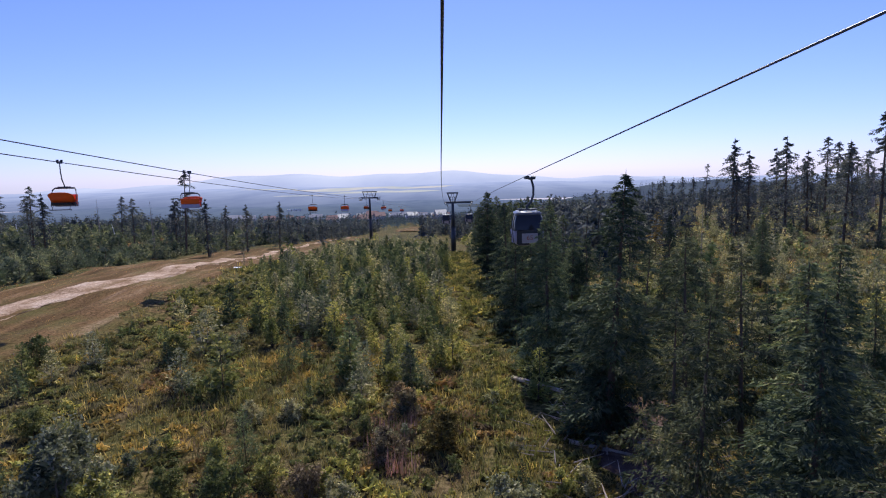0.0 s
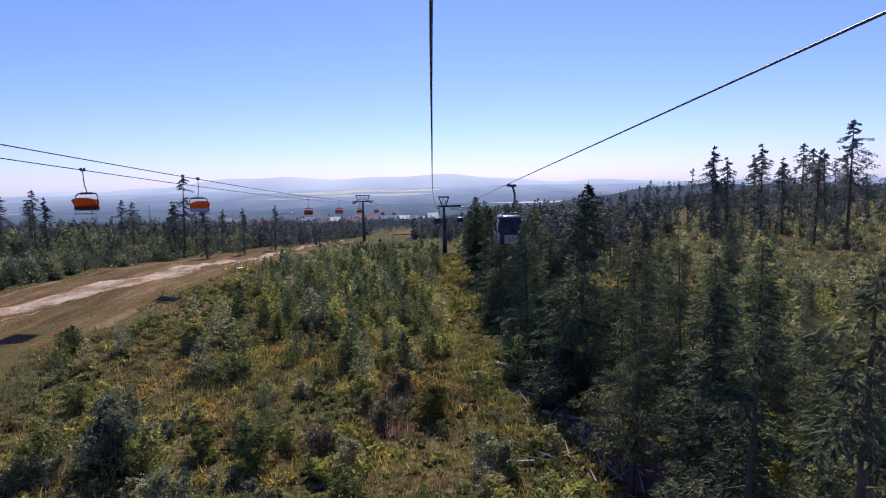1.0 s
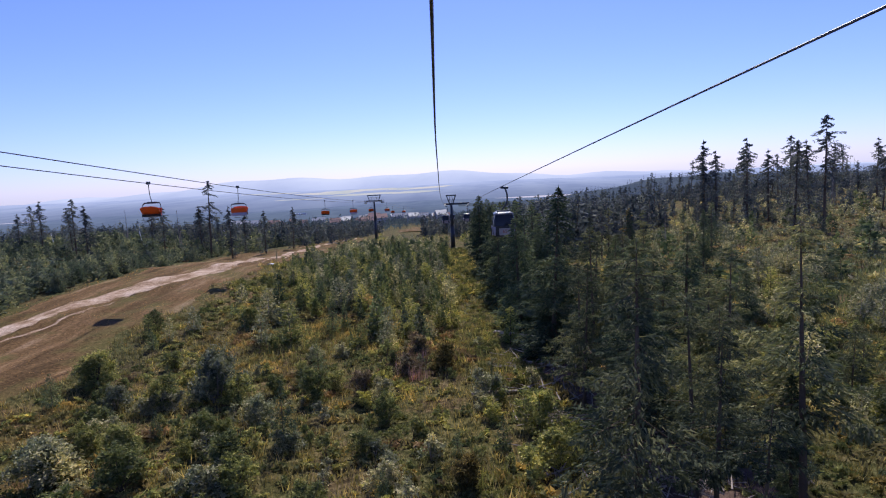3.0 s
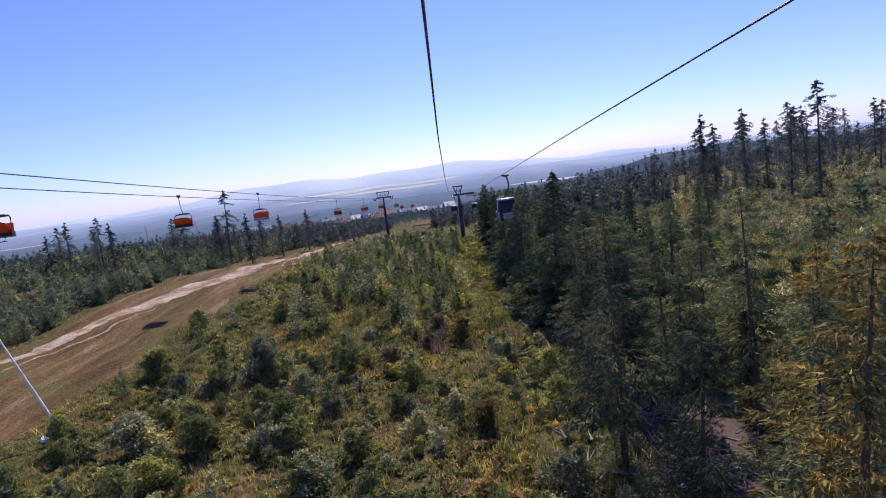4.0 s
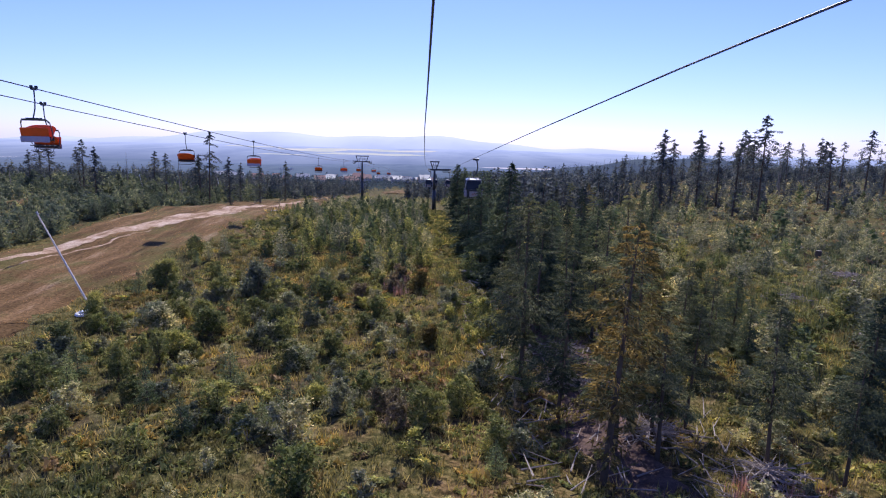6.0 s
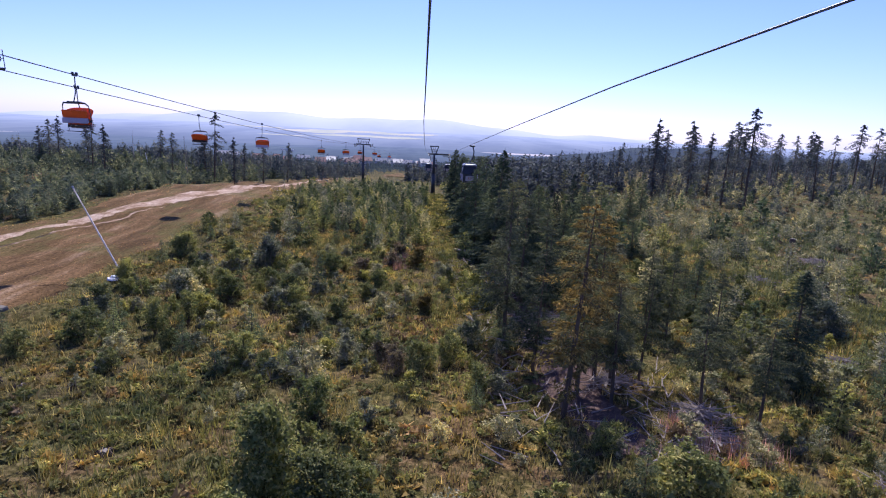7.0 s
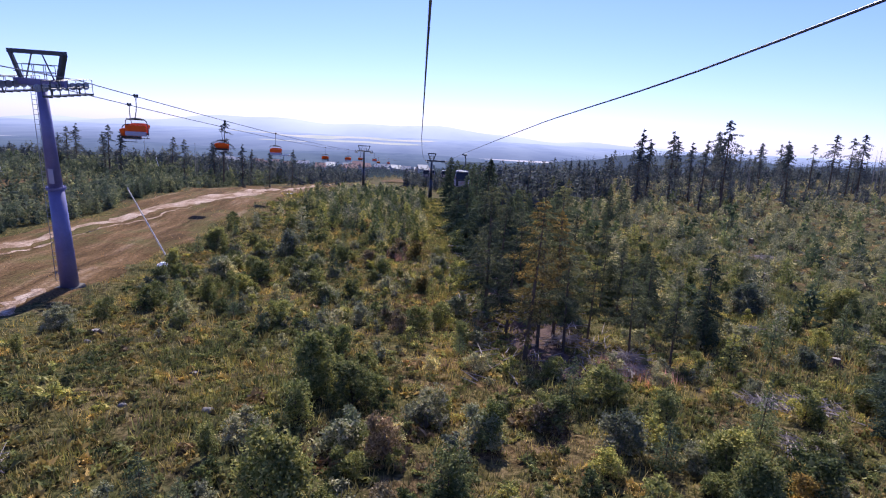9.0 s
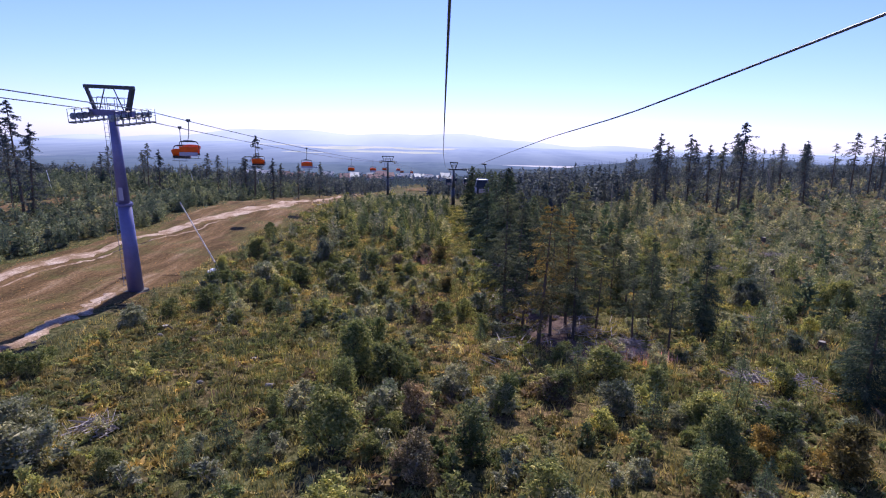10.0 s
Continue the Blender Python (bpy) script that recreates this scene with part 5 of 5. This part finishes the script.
joined("slope_undergrowth", [(low, scatter(1300, 20, 110, -15, 150, 0.5, 1.0, slope_ok)), (low, scatter(900, 34, 80, 0, 75, 0.5, 1.1, slope_ok)), (low, scatter(900, 90, 260, 60, 240, 0.8, 1.8, slope_ok)), (low, scatter(900, -140, -46, -20, 180, 0.5, 1.2, slope_ok))], [BARK, WILLOW], "grey-green undergrowth of the cut slopes", "herbs")
joined("slope_heather", [(low, scatter(1300, 20, 130, -15, 170, 0.5, 1.1, slope_ok)), (low, scatter(400, -140, -46, -20, 180, 0.5, 1.2, slope_ok))], [BARK, PLUM], "reddish-grey undergrowth of the cut slopes", "herbs")
tuft = tuft_kind(41, 6, 0.6, 0.05)
joined("grass_tufts", [(tuft, scatter(27000, -26, 34, -36, 40, 0.25, 0.7, lambda x, y: not clear_of(x, y, -1.0) and not floor_bare(x, y))), (tuft_kind(42, 6, 0.5, 0.07), scatter(6000, -26, 60, 40, 120, 0.4, 0.9, lambda x, y: not clear_of(x, y, -1.0)))],
       [GRASS], "green and straw coloured grass tufts", "grass")
joined("dry_grass_tufts", [(tuft_kind(45, 9, 0.6, 0.03), scatter(16000, -54, -20, -20, 85, 0.12, 0.32, lambda x, y: clear_of(x, y, 0.8) and abs(x - float(track_x(y))) > 1.4))], [DRYBLADE], "short dry grass of the ski run", "grass")
joined("yellow_grass", [(tuft_kind(49, 8, 0.5, 0.045), scatter(9000, -14, 45, -30, 40, 0.5, 0.95, lambda x, y: open_patch(x, y) and not floor_bare(x, y)))], [LIME], "tall yellow-green grass in the open patches", "grass")
joined("slope_grass", [(tuft_kind(48, 6, 0.6, 0.08), scatter(6000, 30, 75, -10, 60, 0.4, 0.9, lambda x, y: field(0.3 * x, 0.3 * y, 1.0) > -0.2)),
                       (tuft_kind(50, 6, 0.6, 0.09), scatter(8000, 20, 72, -15, 85, 0.4, 0.8, lambda x, y: open_patch(x, y) or field(0.25 * x, 0.25 * y, 2.0) > 0.1))], [SLOPEGRASS], "grey-green grass between the bushes of the cut slope", "grass")
spike = tuft_kind(44, 14, 0.12, 0.022)
joined("fireweed_flowers", [(spike, scatter(40, -3.0, -1.0, 22, 28, 0.9, 1.4, lambda x, y: True)), (spike, scatter(50, 11, 15, -13, -9, 0.8, 1.2, lambda x, y: True))], [FLOWER], "pink fireweed in flower", "flowers")

# ---- needle litter and sticks under the conifers ----
litter = ribbon("needle_litter", np.arange(-12, 30, 0.7), lambda y: 6.9 + 0.6 * math.sin(y * 0.5), lambda y: 11.5 + 1.5 * math.sin(y * 0.23), NEEDLEBED, 0.06, 8, 12)
joined("litter_twigs", [(tuft_kind(60, 6, 1.6, 0.025), scatter(2600, 6.6, 12.5, -12, 30, 0.2, 0.5, lambda x, y: True))], [DRYTWIG], "dry twigs and needles on the forest floor", "forest litter")
tagged(litter, "reddish needle litter under the conifers", "forest floor")


def brush_pile(x, y, wide, count, label):
    bm = bmesh.new()
    for k in range(count):
        a, r = rng.uniform(0, 6.28), rng.uniform(0, wide)
        p = Vector((math.cos(a) * r, math.sin(a) * r * 0.7, 0.05 + 0.5 * (1 - r / wide) * rng.random()))
        b = rng.uniform(0, 3.14)
        d = Vector((math.cos(b), math.sin(b), rng.uniform(-0.25, 0.25))) * rng.uniform(0.4, 1.1)
        bar(bm, p - d, p + d, 0.03, 0.012, 4)
    ob = part("brush_pile", bm, BRUSHWOOD)
    ob.location = (x, y, float(height(x, y)))
    return tagged(ob, label, "brushwood", kind="stuff")


brush_pile(17.2, -19.5, 1.0, 60, "pile of bleached brushwood in the clearing")
brush_pile(18.5, -14.5, 1.8, 110, "heap of grey dry branches")
brush_pile(12.6, -11.0, 2.2, 110, "tangle of grey fallen branches under thin conifers")
brush_pile(9.2, 8.0, 2.2, 110, "tangle of grey fallen branches under thin conifers")
brush_pile(7.4, 29.0, 1.8, 70, "grey fallen branches at the forest edge")
brush_pile(47, 33, 3.0, 110, "heap of grey dry branches on the cut slope")
brush_pile(5.5, 14.5, 2.0, 60, "grey fallen branches at the forest edge")

brush_pile(13.5, -8.0, 1.7, 110, "tangle of grey fallen branches under thin conifers")
brush_pile(20.7, -14.8, 1.9, 120, "heap of grey dry branches")
brush_pile(26.7, 0.2, 1.3, 60, "heap of grey dry branches")
brush_pile(-15.5, -22.6, 1.2, 50, "few dry grey branches in low herbs")
brush_pile(10.8, -4.0, 1.8, 90, "tangle of grey fallen branches under thin conifers")
brush_pile(8.4, 2.0, 1.6, 80, "tangle of grey fallen branches under thin conifers")
brush_pile(33, 22, 2.0, 80, "heap of grey dry branches on the cut slope")
brush_pile(55, 52, 2.6, 80, "heap of grey dry branches on the cut slope")
log_thing((13.3, -12.4), (15.8, -12.9), 0.07, "thin reddish fallen log in the grass")


# ---- stones and stumps ----
def stone_thing(x, y, size):
    bm = bmesh.new()
    bmesh.ops.create_icosphere(bm, subdivisions=2, radius=size)
    sr = random.Random(int(x * 100 + y * 10))
    a, c = sr.uniform(0, 6), sr.uniform(0, 6)
    for v in bm.verts:
        k = 1 + 0.22 * math.sin(v.co.x / size * 2.3 + a) * math.sin(v.co.y / size * 2.9 + c) + sr.uniform(-0.06, 0.06)
        v.co = Vector((v.co.x * k * 1.2, v.co.y * k, v.co.z * k * 0.6))
    ob = part("stone", bm, STONE)
    ob.location = (x, y, float(height(x, y)) + 0.2 * size)
    return tagged(ob, "pale grey stone lying in the low herbs", "stone", "stones in the clearing")


def stump_thing(x, y, r, tall):
    root = new("tree_stump")
    root.location = (x, y, float(height(x, y)))
    bm = bmesh.new()
    bar(bm, (0, 0, -0.1), (0.02, 0.01, tall), r * 1.25, r, 12)
    for k in range(5):
        a = k * 1.26 + x
        bar(bm, (math.cos(a) * r * 0.7, math.sin(a) * r * 0.7, 0.18), (math.cos(a) * r * 2.2, math.sin(a) * r * 2.2, -0.06), r * 0.4, r * 0.15, 6)
    part("bark", bm, BARK, root)
    bm = bmesh.new()
    bar(bm, (0.02, 0.01, tall), (0.02, 0.01, tall + 0.02), r * 0.92, None, 12)
    part("cut_face", bm, GREYBARK, root)
    return tagged(root, "weathered grey tree stump with a pale cut face", "tree stump", "stumps in the clearing")


STONE = plain("pale_granite", (0.2, 0.18, 0.16), 0.9, 0, 0.35, 5.0, 0.4)
for x, y, size in ((-19.6, -7.8, 0.3), (-16.2, -10.2, 0.24), (-13.1, -16.9, 0.28), (-21.5, 9.3, 0.25), (-9.1, -17.3, 0.4), (-11.7, -26.8, 0.3), (-28.6, -2.7, 0.2), (-28.1, -4.9, 0.26), (-27.9, -7.4, 0.22), (-27.5, -9.6, 0.3), (-27.2, -11.4, 0.25), (-28.9, 0.2, 0.2), (-26.6, -10.5, 0.2)):
    stone_thing(x, y, size * 0.62)
for x, y, r, tall in ((-20.0, -6.1, 0.24, 0.2), (-11.5, -12.4, 0.2, 0.15), (-18.4, -6.6, 0.2, 0.15), (31, 10, 0.3, 0.6), (44, 28, 0.35, 0.8), (39, 20, 0.3, 0.7), (51, 44, 0.35, 0.9), (27, -8, 0.25, 0.5)):
    stump_thing(x, y, r, tall)


sticks = bmesh.new()
for k in range(420):
    x, y = rng.uniform(3.5, 14), rng.uniform(-13, 28)
    a, n = rng.uniform(0, 3.14), rng.uniform(0.5, 1.7)
    z = float(height(x, y)) + rng.uniform(0.05, 0.3)
    bar(sticks, (x, y, z), (x + math.cos(a) * n, y + math.sin(a) * n, z + rng.uniform(-0.1, 0.3)), rng.uniform(0.02, 0.05), 0.012, 5)
tagged(part("fallen_branches", sticks, BRUSHWOOD), "bleached fallen branches on the forest floor", "branches", kind="stuff")

# ---- the clearing goes on uphill ----
up_ok = lambda x, y: not clear_of(x, y, 1.0)
joined("uphill_shrubs", [(mid_shrub, scatter(150, -24, 26, -60, -34, 0.8, 2.0, up_ok))], [GREYBARK, WILLOW], "grey-green willow shrubs uphill", "shrubs")
joined("uphill_herbs", [(herb, scatter(700, -25, 30, -60, -35, 0.4, 0.8, up_ok))], [BARK, LEAF], "green undergrowth of the upper clearing", "herbs")
joined("uphill_grass", [(tuft, scatter(4500, -26, 30, -60, -35, 0.3, 0.7, up_ok))], [GRASS], "straw coloured grass of the upper clearing", "grass")
